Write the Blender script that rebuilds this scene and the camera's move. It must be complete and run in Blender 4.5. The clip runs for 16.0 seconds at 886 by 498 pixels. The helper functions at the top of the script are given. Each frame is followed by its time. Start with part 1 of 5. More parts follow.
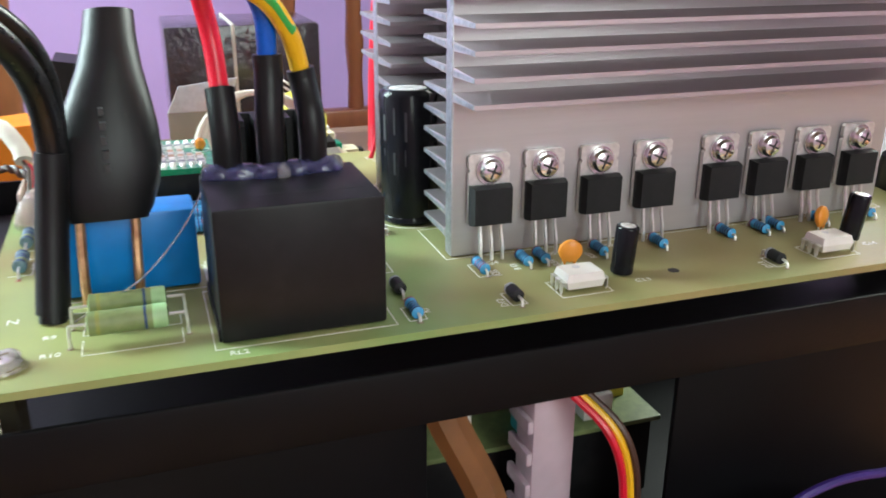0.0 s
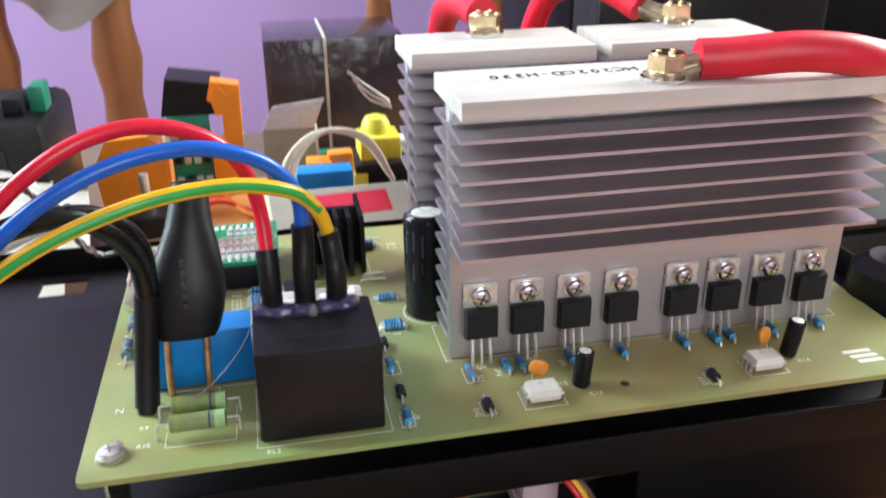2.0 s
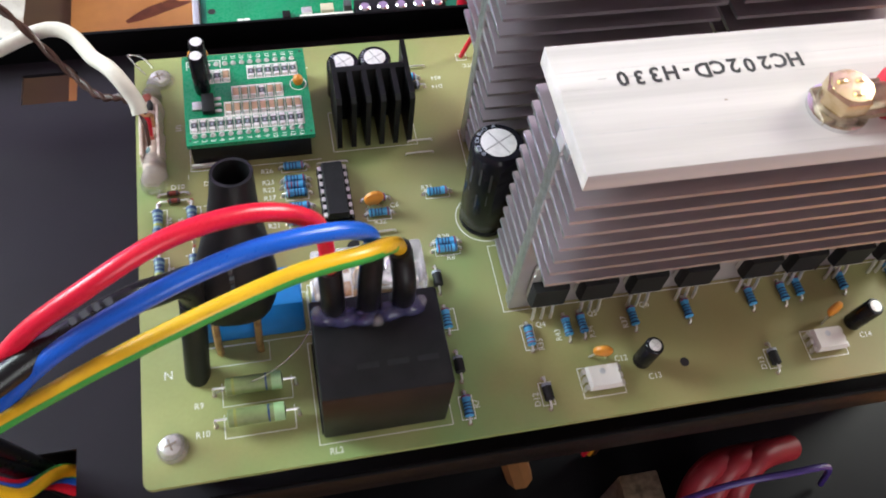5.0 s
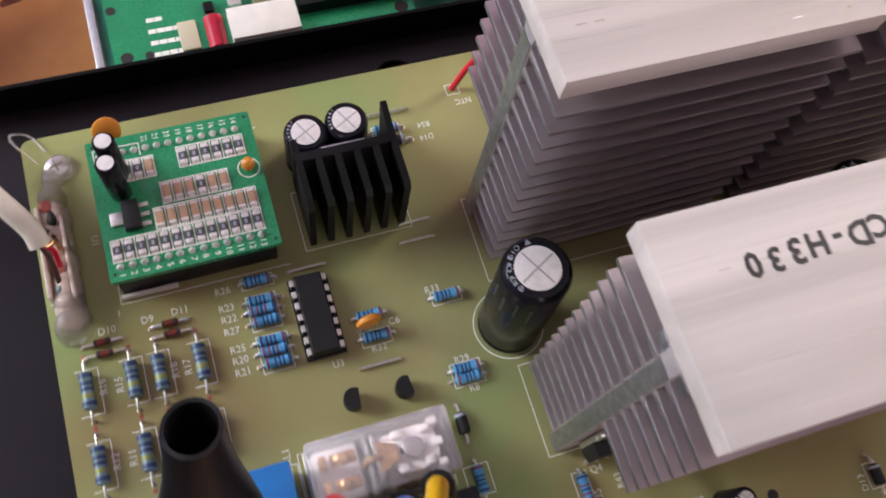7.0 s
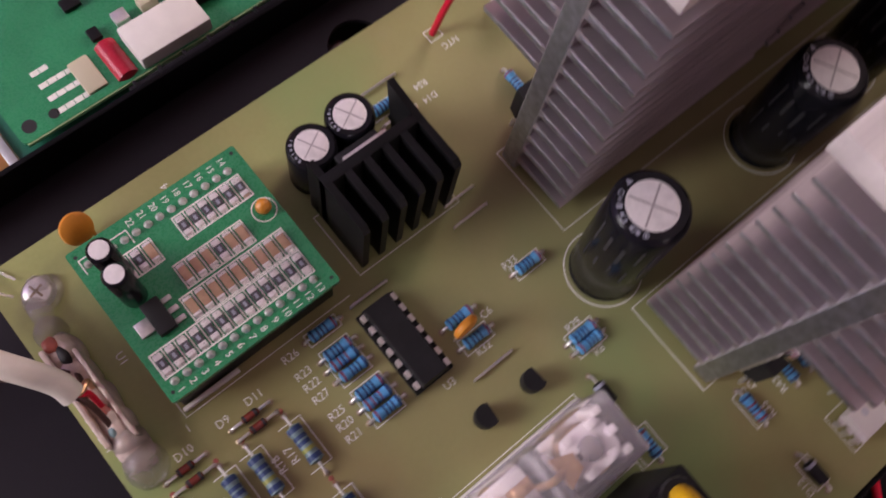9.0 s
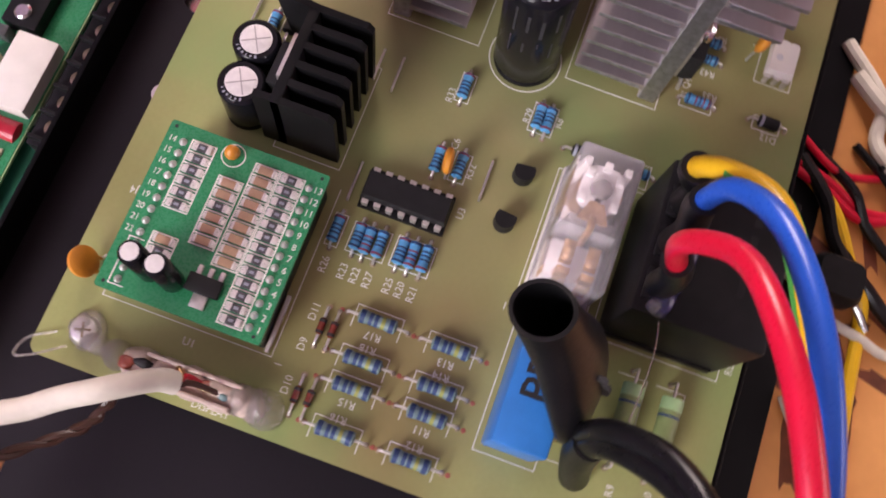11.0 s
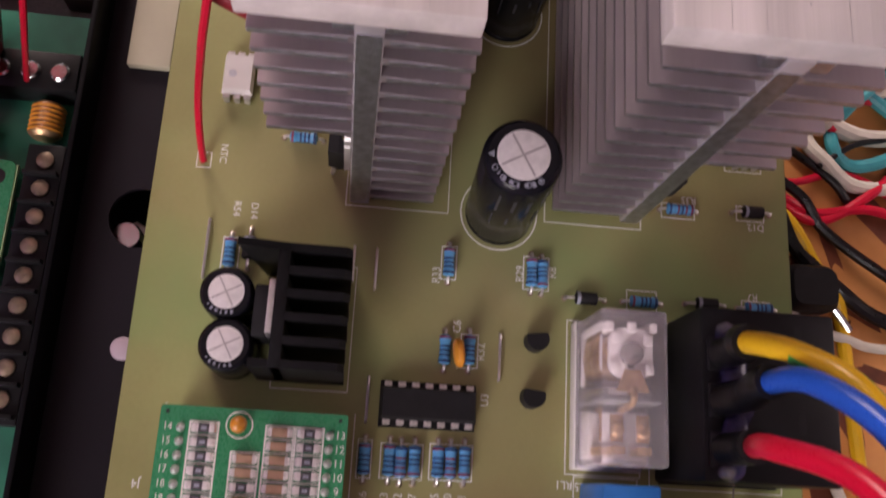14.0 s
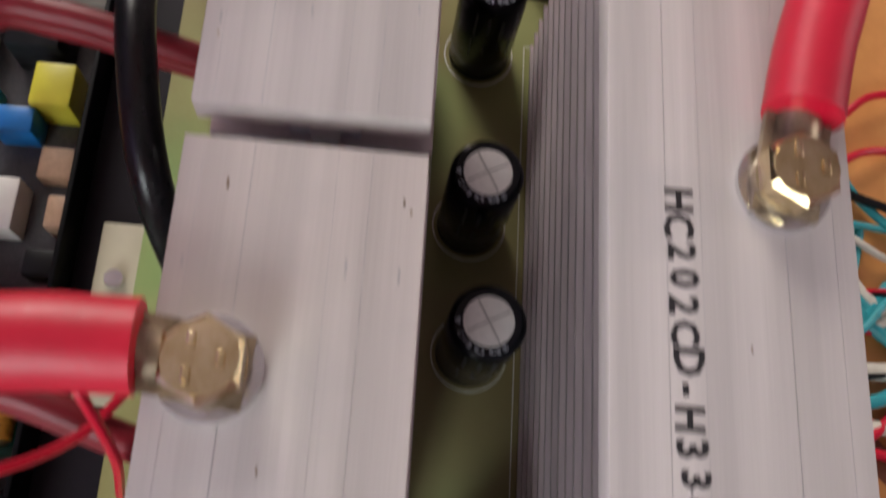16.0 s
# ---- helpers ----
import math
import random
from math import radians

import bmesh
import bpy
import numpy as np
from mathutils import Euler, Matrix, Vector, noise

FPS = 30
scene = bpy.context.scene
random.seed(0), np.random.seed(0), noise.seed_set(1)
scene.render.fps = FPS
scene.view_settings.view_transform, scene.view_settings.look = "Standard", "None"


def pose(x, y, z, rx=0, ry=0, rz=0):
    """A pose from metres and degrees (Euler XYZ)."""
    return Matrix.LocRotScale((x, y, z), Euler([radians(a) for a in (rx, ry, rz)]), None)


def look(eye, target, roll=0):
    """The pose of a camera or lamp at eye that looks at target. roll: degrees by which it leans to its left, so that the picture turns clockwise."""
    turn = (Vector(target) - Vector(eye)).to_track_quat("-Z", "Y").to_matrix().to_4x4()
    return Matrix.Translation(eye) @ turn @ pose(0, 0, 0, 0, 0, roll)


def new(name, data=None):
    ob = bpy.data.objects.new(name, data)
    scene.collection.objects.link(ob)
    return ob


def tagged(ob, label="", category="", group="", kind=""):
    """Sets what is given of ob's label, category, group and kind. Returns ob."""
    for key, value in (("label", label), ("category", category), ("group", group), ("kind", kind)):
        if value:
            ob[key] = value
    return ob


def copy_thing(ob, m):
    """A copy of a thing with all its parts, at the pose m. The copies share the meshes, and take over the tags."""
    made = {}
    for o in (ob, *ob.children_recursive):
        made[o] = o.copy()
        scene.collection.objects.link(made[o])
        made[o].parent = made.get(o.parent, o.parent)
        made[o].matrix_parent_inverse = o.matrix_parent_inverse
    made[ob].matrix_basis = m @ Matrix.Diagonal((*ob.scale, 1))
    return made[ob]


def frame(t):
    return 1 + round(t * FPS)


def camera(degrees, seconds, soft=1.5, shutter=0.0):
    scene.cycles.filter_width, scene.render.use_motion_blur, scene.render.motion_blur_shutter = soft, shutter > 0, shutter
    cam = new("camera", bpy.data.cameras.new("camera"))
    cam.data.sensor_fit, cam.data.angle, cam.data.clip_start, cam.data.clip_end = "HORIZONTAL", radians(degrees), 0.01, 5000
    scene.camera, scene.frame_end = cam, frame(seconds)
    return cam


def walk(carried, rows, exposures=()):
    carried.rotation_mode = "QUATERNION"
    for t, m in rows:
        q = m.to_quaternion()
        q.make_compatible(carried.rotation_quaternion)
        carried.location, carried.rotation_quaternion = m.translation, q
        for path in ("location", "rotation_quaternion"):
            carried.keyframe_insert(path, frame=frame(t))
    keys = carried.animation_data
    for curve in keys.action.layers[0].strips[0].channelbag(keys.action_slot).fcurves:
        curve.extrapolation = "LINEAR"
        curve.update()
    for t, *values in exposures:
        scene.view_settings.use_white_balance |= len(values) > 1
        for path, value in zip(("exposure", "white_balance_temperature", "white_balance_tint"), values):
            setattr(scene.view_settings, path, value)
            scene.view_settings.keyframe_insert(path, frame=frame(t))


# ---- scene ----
cam = camera(54.37, 16.0, 1.8, 0.6)
PATH = [
    (0, -0.01819, -0.23023, 0.07264, 69.390, -0.314, -19.255),
    (0.5, -0.01657, -0.24655, 0.07996, 68.906, 1.292, -16.695),
    (1, -0.00632, -0.26047, 0.09489, 69.242, 2.253, -14.221),
    (1.5, 0.00272, -0.26801, 0.11647, 69.527, 2.121, -13.242),
    (2, -0.00071, -0.26677, 0.13525, 65.456, 0.470, -12.041),
    (2.5, -0.01066, -0.25133, 0.15675, 57.031, -1.217, -12.421),
    (3, -0.02828, -0.23879, 0.18712, 48.578, -1.809, -12.890),
    (3.2, -0.03035, -0.22906, 0.20241, 46.258, -1.975, -12.611),
    (5.3, -0.00931, -0.14218, 0.21347, 29.335, -5.365, -10.967),
    (5.5, -0.00828, -0.13321, 0.21103, 28.400, -5.564, -11.068),
    (6, -0.00451, -0.11100, 0.20801, 25.594, -6.284, -11.924),
    (6.5, -0.00495, -0.08826, 0.20114, 23.093, -6.335, -14.133),
    (7, -0.00772, -0.06696, 0.19112, 21.476, -6.635, -17.378),
    (7.5, -0.01322, -0.05276, 0.18109, 20.379, -7.020, -21.556),
    (8, -0.01688, -0.04161, 0.17871, 19.397, -6.877, -25.396),
    (8.5, -0.02007, -0.03300, 0.17681, 18.602, -6.787, -31.416),
    (9, -0.02543, -0.02990, 0.16786, 17.504, -5.779, -39.472),
    (9.5, -0.03286, -0.02865, 0.16238, 16.320, -4.228, -46.399),
    (10, -0.03710, -0.03314, 0.16279, 14.768, -3.685, -53.322),
    (10.2, -0.04054, -0.03456, 0.16820, 15.065, -3.752, -56.663),
    (12.3, -0.06071, -0.00285, 0.18119, 12.872, -5.121, -84.558),
    (12.5, -0.05357, -0.00351, 0.17946, 12.915, -4.668, -85.161),
    (13, -0.03954, -0.00390, 0.17660, 13.809, -4.473, -86.300),
    (13.5, -0.02506, -0.00095, 0.17600, 14.341, -4.522, -86.587),
    (14, -0.01299, 0.00573, 0.17633, 15.218, -6.421, -86.904),
    (14.5, 0.00192, -0.00259, 0.17655, 15.966, -4.941, -86.955),
    (15, 0.01750, -0.00570, 0.17654, 16.367, -5.061, -87.360),
    (15.5, 0.03401, -0.00515, 0.17936, 16.704, -5.283, -87.359),
    (16, 0.05640, -0.00237, 0.18587, 17.909, -5.338, -86.665),
]
EXPOSURES = [(0.0, 1.1, 6250, -12), (1.5, 0.88, 6250, -8), (3.2, 0.85, 6100, -10), (5.5, 0.4, 6550, 1), (7.0, -0.05, 6850, 11), (9.0, -0.55, 7200, 29), (10.0, 0.0, 7150, 22), (12.5, -0.2, 7550, 32), (14.5, -0.65, 7450, 25), (16.0, -0.62, 6850, 8)]
walk(cam, [(t, pose(*p)) for t, *p in PATH], EXPOSURES)

MM = 0.001

# ---- light ----
world = bpy.data.worlds.new("world")
scene.world = world
world.use_nodes = True
wn = world.node_tree.nodes
sky = wn.new("ShaderNodeTexSky")
sky.sky_type = "NISHITA"
sky.sun_disc = False
sky.sun_elevation = radians(40)
sky.sun_rotation = radians(200)
world.node_tree.links.new(sky.outputs[0], wn["Background"].inputs[0])
wn["Background"].inputs[1].default_value = 0.1


def area_lamp(name, eye, target, sx, sy, watts, colour):
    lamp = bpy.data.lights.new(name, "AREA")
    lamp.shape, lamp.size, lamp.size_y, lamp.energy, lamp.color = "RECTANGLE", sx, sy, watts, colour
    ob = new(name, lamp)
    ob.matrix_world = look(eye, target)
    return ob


area_lamp("west_window_light", (-1.49, 0.72, 0.80), (0.0, 0.45, 0.2), 0.75, 1.1, 47, (0.86, 0.94, 1.0))
area_lamp("east_window_light", (1.99, 0.72, 0.95), (0.1, 0.05, 0.1), 0.75, 1.05, 55, (1.0, 0.96, 0.93))
# Added fill from the front; no window is known on this side.
area_lamp("south_fill_light", (0.35, -1.89, 0.75), (0.35, 0.0, 0.45), 0.9, 1.1, 10, (1.0, 0.93, 0.92))


# ---- materials ----
def mat(name, colour, rough=0.5, metal=0.0, vary=0.12, scale=300.0, fine=2500.0, bump=0.05, tint=None, stretch=(1, 1, 1),
        clear=0.0, ior=1.46, coat=0.0, rvary=0.1, depth=0.0002, spec=0.5):
    """Surface with two scales of variation, a matching change of gloss and a fine relief."""
    m = bpy.data.materials.new(name)
    m.use_nodes = True
    t, b = m.node_tree, m.node_tree.nodes["Principled BSDF"]
    n, l = t.nodes, t.links
    co = n.new("ShaderNodeTexCoord")
    mp = n.new("ShaderNodeMapping")
    mp.inputs["Scale"].default_value = stretch
    l.new(co.outputs["Object"], mp.inputs[0])
    big, small = n.new("ShaderNodeTexNoise"), n.new("ShaderNodeTexNoise")
    for node, s, d in ((big, scale, 3), (small, fine, 4)):
        node.inputs["Scale"].default_value, node.inputs["Detail"].default_value = s, d
        l.new(mp.outputs[0], node.inputs[0])
    mix = n.new("ShaderNodeMix")
    mix.data_type = "RGBA"
    dark = [c * (1 - vary) for c in colour]
    lite = [min(1, c * (1 + vary)) for c in (tint or colour)]
    mix.inputs[6].default_value, mix.inputs[7].default_value = (*dark, 1), (*lite, 1)
    add = n.new("ShaderNodeMath")
    add.operation = "MULTIPLY_ADD"
    add.inputs[1].default_value = 0.35
    l.new(small.outputs[0], add.inputs[0])
    sub = n.new("ShaderNodeMapRange")
    sub.inputs["From Min"].default_value, sub.inputs["From Max"].default_value = 0.3, 0.7
    sub.inputs["To Max"].default_value = 0.75
    l.new(big.outputs[0], sub.inputs[0])
    l.new(sub.outputs[0], add.inputs[2])
    l.new(add.outputs[0], mix.inputs[0])
    l.new(mix.outputs[2], b.inputs["Base Color"])
    rr = n.new("ShaderNodeMapRange")
    rr.inputs["To Min"].default_value, rr.inputs["To Max"].default_value = max(0.02, rough - rvary), min(1, rough + rvary)
    l.new(small.outputs[0], rr.inputs[0])
    l.new(rr.outputs[0], b.inputs["Roughness"])
    b.inputs["Metallic"].default_value = metal
    b.inputs["Transmission Weight"].default_value = clear
    b.inputs["IOR"].default_value = ior
    b.inputs["Coat Weight"].default_value = coat
    b.inputs["Specular IOR Level"].default_value = spec
    if bump:
        bp = n.new("ShaderNodeBump")
        bp.inputs["Strength"].default_value, bp.inputs["Distance"].default_value = bump, depth
        l.new(small.outputs[0], bp.inputs["Height"])
        l.new(bp.outputs[0], b.inputs["Normal"])
    return m


M_PCB = mat("board_laminate", (0.30, 0.34, 0.125), 0.42, vary=0.14, scale=22, fine=900, tint=(0.36, 0.38, 0.155), bump=0.03, spec=0.32)


def patches(m, colour, scale, lo, hi, amount, seed):
    """Lays soft-edged stains of another colour over a material."""
    t = m.node_tree
    n, l, b = t.nodes, t.links, t.nodes["Principled BSDF"]
    co, no, mr, mx = n.new("ShaderNodeTexCoord"), n.new("ShaderNodeTexNoise"), n.new("ShaderNodeMapRange"), n.new("ShaderNodeMix")
    no.noise_dimensions = "4D"
    no.inputs["W"].default_value, no.inputs["Scale"].default_value, no.inputs["Detail"].default_value = seed, scale, 4
    mr.inputs["From Min"].default_value, mr.inputs["From Max"].default_value, mr.inputs["To Max"].default_value = lo, hi, amount
    mx.data_type = "RGBA"
    mx.inputs[7].default_value = (*colour, 1)
    l.new(co.outputs["Object"], no.inputs[0])
    l.new(no.outputs[0], mr.inputs[0])
    l.new(mr.outputs[0], mx.inputs[0])
    l.new(b.inputs["Base Color"].links[0].from_socket, mx.inputs[6])
    l.new(mx.outputs[2], b.inputs["Base Color"])


patches(M_PCB, (0.25, 0.165, 0.075), 13, 0.46, 0.66, 0.68, 2.0)
patches(M_PCB, (0.19, 0.35, 0.12), 16, 0.50, 0.66, 0.8, 7.0)


def brown_tint(m, colour, at, radius, amount):
    """Mixes brown into a material round one point, with an uneven border."""
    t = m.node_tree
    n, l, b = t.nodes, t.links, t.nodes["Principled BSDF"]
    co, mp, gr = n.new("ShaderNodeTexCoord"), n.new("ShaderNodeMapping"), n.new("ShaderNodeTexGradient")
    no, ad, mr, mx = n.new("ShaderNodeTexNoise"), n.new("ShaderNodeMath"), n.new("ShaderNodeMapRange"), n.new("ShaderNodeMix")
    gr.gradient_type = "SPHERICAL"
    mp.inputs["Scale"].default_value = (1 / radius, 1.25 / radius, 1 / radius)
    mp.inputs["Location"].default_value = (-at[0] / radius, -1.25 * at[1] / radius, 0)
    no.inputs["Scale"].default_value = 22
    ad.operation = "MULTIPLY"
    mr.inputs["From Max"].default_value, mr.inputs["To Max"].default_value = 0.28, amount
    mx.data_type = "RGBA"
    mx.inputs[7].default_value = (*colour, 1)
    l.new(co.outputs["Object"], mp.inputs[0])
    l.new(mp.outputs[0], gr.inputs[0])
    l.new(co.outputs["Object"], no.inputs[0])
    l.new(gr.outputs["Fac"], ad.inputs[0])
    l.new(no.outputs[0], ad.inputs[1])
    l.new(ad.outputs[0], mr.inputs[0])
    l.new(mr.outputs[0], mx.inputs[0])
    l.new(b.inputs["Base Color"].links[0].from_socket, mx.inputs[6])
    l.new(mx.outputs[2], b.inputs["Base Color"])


# Between the heat sinks: stain plus warm reflected light put into the laminate.
brown_tint(M_PCB, (0.27, 0.195, 0.11), (0.062, -0.006), 0.08, 0.5)
# Browner laminate in front of the long heat sink.
brown_tint(M_PCB, (0.26, 0.18, 0.09), (0.115, -0.064), 0.075, 0.45)
patches(M_PCB, (0.34, 0.32, 0.17), 60, 0.60, 0.75, 0.35, 4.0)
M_SILK = mat("white_ink", (0.82, 0.82, 0.76), 0.6, vary=0.1)
M_GREEN = mat("green_mask", (0.012, 0.24, 0.10), 0.28, vary=0.15, scale=80, coat=0.3)
M_DGREEN = mat("dark_green_mask", (0.012, 0.13, 0.085), 0.32, vary=0.3, scale=60, tint=(0.02, 0.20, 0.12))
M_BLACK = mat("black_plastic", (0.010, 0.010, 0.011), 0.42, spec=0.22, vary=0.25, scale=200, fine=4000, bump=0.06)
M_MATT = mat("matt_black_epoxy", (0.013, 0.013, 0.014), 0.55, spec=0.3, vary=0.25, scale=300, fine=5000, bump=0.1)
M_SLEEVE = mat("black_sleeve", (0.008, 0.008, 0.011), 0.2, vary=0.2, scale=200, bump=0.02, spec=0.25)
M_SHRINK = mat("black_heat_shrink", (0.006, 0.006, 0.007), 0.42, spec=0.35, vary=0.3, scale=120, fine=1500, bump=0.15)
M_ANOD = mat("black_anodised", (0.008, 0.008, 0.009), 0.45, 0.0, spec=0.16, vary=0.3, scale=150, fine=2500, bump=0.06)
M_ALU = mat("extruded_aluminium", (0.47, 0.415, 0.44), 0.4, 0.82, vary=0.12, scale=60, fine=1400, stretch=(0.06, 1, 1), bump=0.12, tint=(0.56, 0.50, 0.52), rvary=0.08)
M_BAR = mat("brushed_aluminium_bar", (0.50, 0.455, 0.43), 0.72, 0.0, vary=0.13, scale=160, fine=1500, stretch=(0.03, 1, 1), bump=0.2, tint=(0.57, 0.52, 0.49), rvary=0.08, spec=0.06)
# Same alloy as M_ALU, kept less metallic so the web reads better lit.
M_WEB = mat("brightened_aluminium_web", (0.46, 0.43, 0.445), 0.45, 0.6, vary=0.1, scale=70, fine=1400, stretch=(0.05, 1, 1), bump=0.12, tint=(0.53, 0.50, 0.515), rvary=0.08)
M_CUT = mat("sawn_aluminium", (0.46, 0.48, 0.53), 0.32, 0.95, vary=0.3, scale=600, fine=2200, bump=0.6, depth=0.0003)
M_TIN = mat("tinned_metal", (0.72, 0.71, 0.68), 0.34, 0.75, vary=0.15, scale=700)
M_SOLDER = mat("bright_solder", (0.80, 0.78, 0.75), 0.3, 0.45, vary=0.12, scale=900)
M_COPPER = mat("tarnished_copper", (0.50, 0.24, 0.12), 0.36, 0.85, vary=0.3, scale=350, tint=(0.62, 0.40, 0.22))
M_BRASS = mat("yellow_zinc", (0.74, 0.55, 0.25), 0.24, 1.0, vary=0.22, scale=320, tint=(0.78, 0.66, 0.44), rvary=0.06)

M_STEEL = mat("bright_steel", (0.72, 0.72, 0.72), 0.22, 1.0, vary=0.1, scale=400)
M_CAPTOP = mat("capacitor_lid", (0.86, 0.84, 0.82), 0.45, 0.35, vary=0.06, scale=900)
M_BLUE = mat("blue_lacquer", (0.05, 0.25, 0.49), 0.4, vary=0.2, scale=900, tint=(0.08, 0.34, 0.60), bump=0.05)
M_GREYB = mat("grey_blue_lacquer", (0.11, 0.19, 0.18), 0.42, vary=0.2, scale=700, tint=(0.17, 0.26, 0.28))
M_KHAKI = mat("khaki_lacquer", (0.20, 0.25, 0.10), 0.5, vary=0.2, scale=400)
M_LIME = mat("pale_green_lacquer", (0.34, 0.52, 0.26), 0.45, vary=0.15, scale=400)
M_BAND = mat("dark_band", (0.02, 0.05, 0.14), 0.45)
M_RBAND = mat("red_band", (0.22, 0.05, 0.09), 0.45)
M_YBAND = mat("olive_band", (0.26, 0.28, 0.07), 0.45)
M_RGLASS = mat("red_glass", (0.20, 0.035, 0.022), 0.12, vary=0.3, scale=900, coat=0.4)
M_ORANGE = mat("orange_epoxy", (0.62, 0.24, 0.03), 0.36, vary=0.15, scale=300)
M_FILM = mat("blue_capacitor_case", (0.015, 0.19, 0.55), 0.34, vary=0.15, scale=150, bump=0.03)
M_WHITE = mat("white_plastic", (0.74, 0.71, 0.66), 0.4, vary=0.06, scale=200)
M_GLUE = mat("clear_glue", (0.92, 0.88, 0.84), 0.22, vary=0.05, scale=350, fine=900, clear=0.85, bump=0.5, depth=0.0008)
M_DGLUE = mat("smoked_glue", (0.10, 0.10, 0.24), 0.07, vary=0.3, scale=250, fine=500, clear=0.6, bump=0.25, depth=0.0006)
M_CREAM = mat("aged_cream_plastic", (0.62, 0.47, 0.40), 0.4, vary=0.18, scale=220, fine=900, clear=0.15, bump=0.4, depth=0.0006, tint=(0.74, 0.62, 0.54))
M_REDCLAY = mat("red_brown_insulation", (0.34, 0.085, 0.06), 0.4, vary=0.35, scale=400)
M_CLEAR = mat("clear_relay_cover", (0.95, 0.92, 0.94), 0.24, vary=0.04, scale=150, clear=0.8, ior=1.3, bump=0.05, rvary=0.06)
M_COIL = mat("pale_coil", (0.80, 0.72, 0.72), 0.5, vary=0.12, scale=300)
M_BROWNCHIP = mat("ceramic_chip", (0.44, 0.28, 0.18), 0.45, vary=0.12, scale=700)
M_DARKCHIP = mat("chip_resistor_glass", (0.075, 0.075, 0.08), 0.3, vary=0.25, scale=900)
M_WRED = mat("red_insulation", (0.60, 0.008, 0.034), 0.3, vary=0.12, scale=120, bump=0.05)
M_CABLE = mat("red_heat_shrink", (0.56, 0.012, 0.036), 0.42, vary=0.14, scale=90, fine=900, bump=0.2)
M_WBLUE = mat("blue_insulation", (0.008, 0.095, 0.52), 0.3, vary=0.12, scale=120, bump=0.05)
M_WYELLOW = mat("yellow_insulation", (0.80, 0.47, 0.02), 0.3, vary=0.12, scale=120, bump=0.05)
M_WGREEN = mat("green_stripe", (0.05, 0.34, 0.06), 0.3, vary=0.12, scale=120)
M_WBLACK = mat("black_insulation", (0.005, 0.005, 0.006), 0.3, spec=0.4, vary=0.25, scale=150, fine=900, bump=0.15)
M_WWHITE = mat("white_insulation", (0.66, 0.62, 0.53), 0.75, vary=0.12, scale=150, fine=900, bump=0.15, spec=0.25)
M_WBROWN = mat("brown_insulation", (0.055, 0.024, 0.016), 0.4)
M_STRAP = mat("worn_brown_leather", (0.17, 0.075, 0.025), 0.5, vary=0.3, scale=60)
M_VIOLET = mat("violet_insulation", (0.04, 0.02, 0.17), 0.4, vary=0.15, scale=120)
# Own colour of the flat pairs; stands in for shade on the connectors.
M_DRED = mat("dark_and_shaded_red", (0.20, 0.008, 0.016), 0.45, vary=0.2, scale=90)
M_TEAL = mat("teal_insulation", (0.03, 0.33, 0.37), 0.4)
M_INK = mat("marker_ink", (0.02, 0.018, 0.02), 0.6)
# Darker, duller copy of the tray's coat; keeps reflected light off the rims.
M_RIM = mat("darkened_dull_black", (0.004, 0.004, 0.005), 0.5, vary=0.3, scale=40, fine=1800, bump=0.1, spec=0.12)
# Walls out of view, toned darker and pinker to steer bounced light.
M_PLAIN = mat("bounce_toned_wall_paint", (0.38, 0.24, 0.30), 0.85, vary=0.05, scale=2.0, fine=120)
M_TRAY = mat("black_powder_coat", (0.014, 0.011, 0.016), 0.44, spec=0.22, vary=0.3, scale=12, fine=1800, bump=0.12, tint=(0.016, 0.014, 0.018), rvary=0.07)
M_TABLE = mat("orange_table_laminate", (0.60, 0.235, 0.065), 0.4, vary=0.25, scale=9, fine=160, tint=(0.70, 0.33, 0.11), bump=0.05)
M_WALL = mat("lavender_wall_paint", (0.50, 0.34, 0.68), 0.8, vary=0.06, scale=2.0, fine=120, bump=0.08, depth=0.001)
# Ceiling out of view, greyed so less light bounces down from above.
M_CEIL = mat("bounce_toned_ceiling_paint", (0.42, 0.37, 0.36), 0.85, vary=0.04, scale=2.0, fine=90)
M_FLOOR = mat("terracotta_floor", (0.20, 0.14, 0.11), 0.45, vary=0.2, scale=3.0, fine=60)
M_WOOD = mat("varnished_wood", (0.19, 0.07, 0.028), 0.35, vary=0.3, scale=14, fine=120, stretch=(1, 1, 0.12), tint=(0.32, 0.13, 0.05), coat=0.2)
M_BAG = mat("white_plastic_film", (0.60, 0.59, 0.575), 0.3, vary=0.05, scale=20, fine=90, bump=0.6, depth=0.003)
M_CLOTH = mat("grey_cloth", (0.42, 0.39, 0.36), 0.85, vary=0.2, scale=30, fine=600, bump=0.3)
M_YELLOW = mat("yellow_tape", (0.66, 0.60, 0.06), 0.35, vary=0.12, scale=100)
M_ORPLAST = mat("orange_plastic", (0.78, 0.25, 0.02), 0.4, vary=0.12, scale=40)
M_GREYP = mat("grey_panel_film", (0.26, 0.24, 0.20), 0.45, vary=0.08, scale=60)
M_BEIGE = mat("beige_plastic", (0.55, 0.50, 0.36), 0.45, vary=0.08, scale=90)
M_REDP = mat("red_window", (0.46, 0.02, 0.04), 0.25, vary=0.1, scale=60)
M_PINK = mat("pinkish_connector", (0.56, 0.44, 0.50), 0.45, vary=0.1, scale=90)
M_WRAP = mat("dark_cling_wrap", (0.035, 0.03, 0.04), 0.16, vary=0.4, scale=25, fine=120, bump=0.6, depth=0.003, coat=0.4)
M_SCUFF = mat("dark_scuff", (0.16, 0.045, 0.02), 0.5, vary=0.5, scale=120)
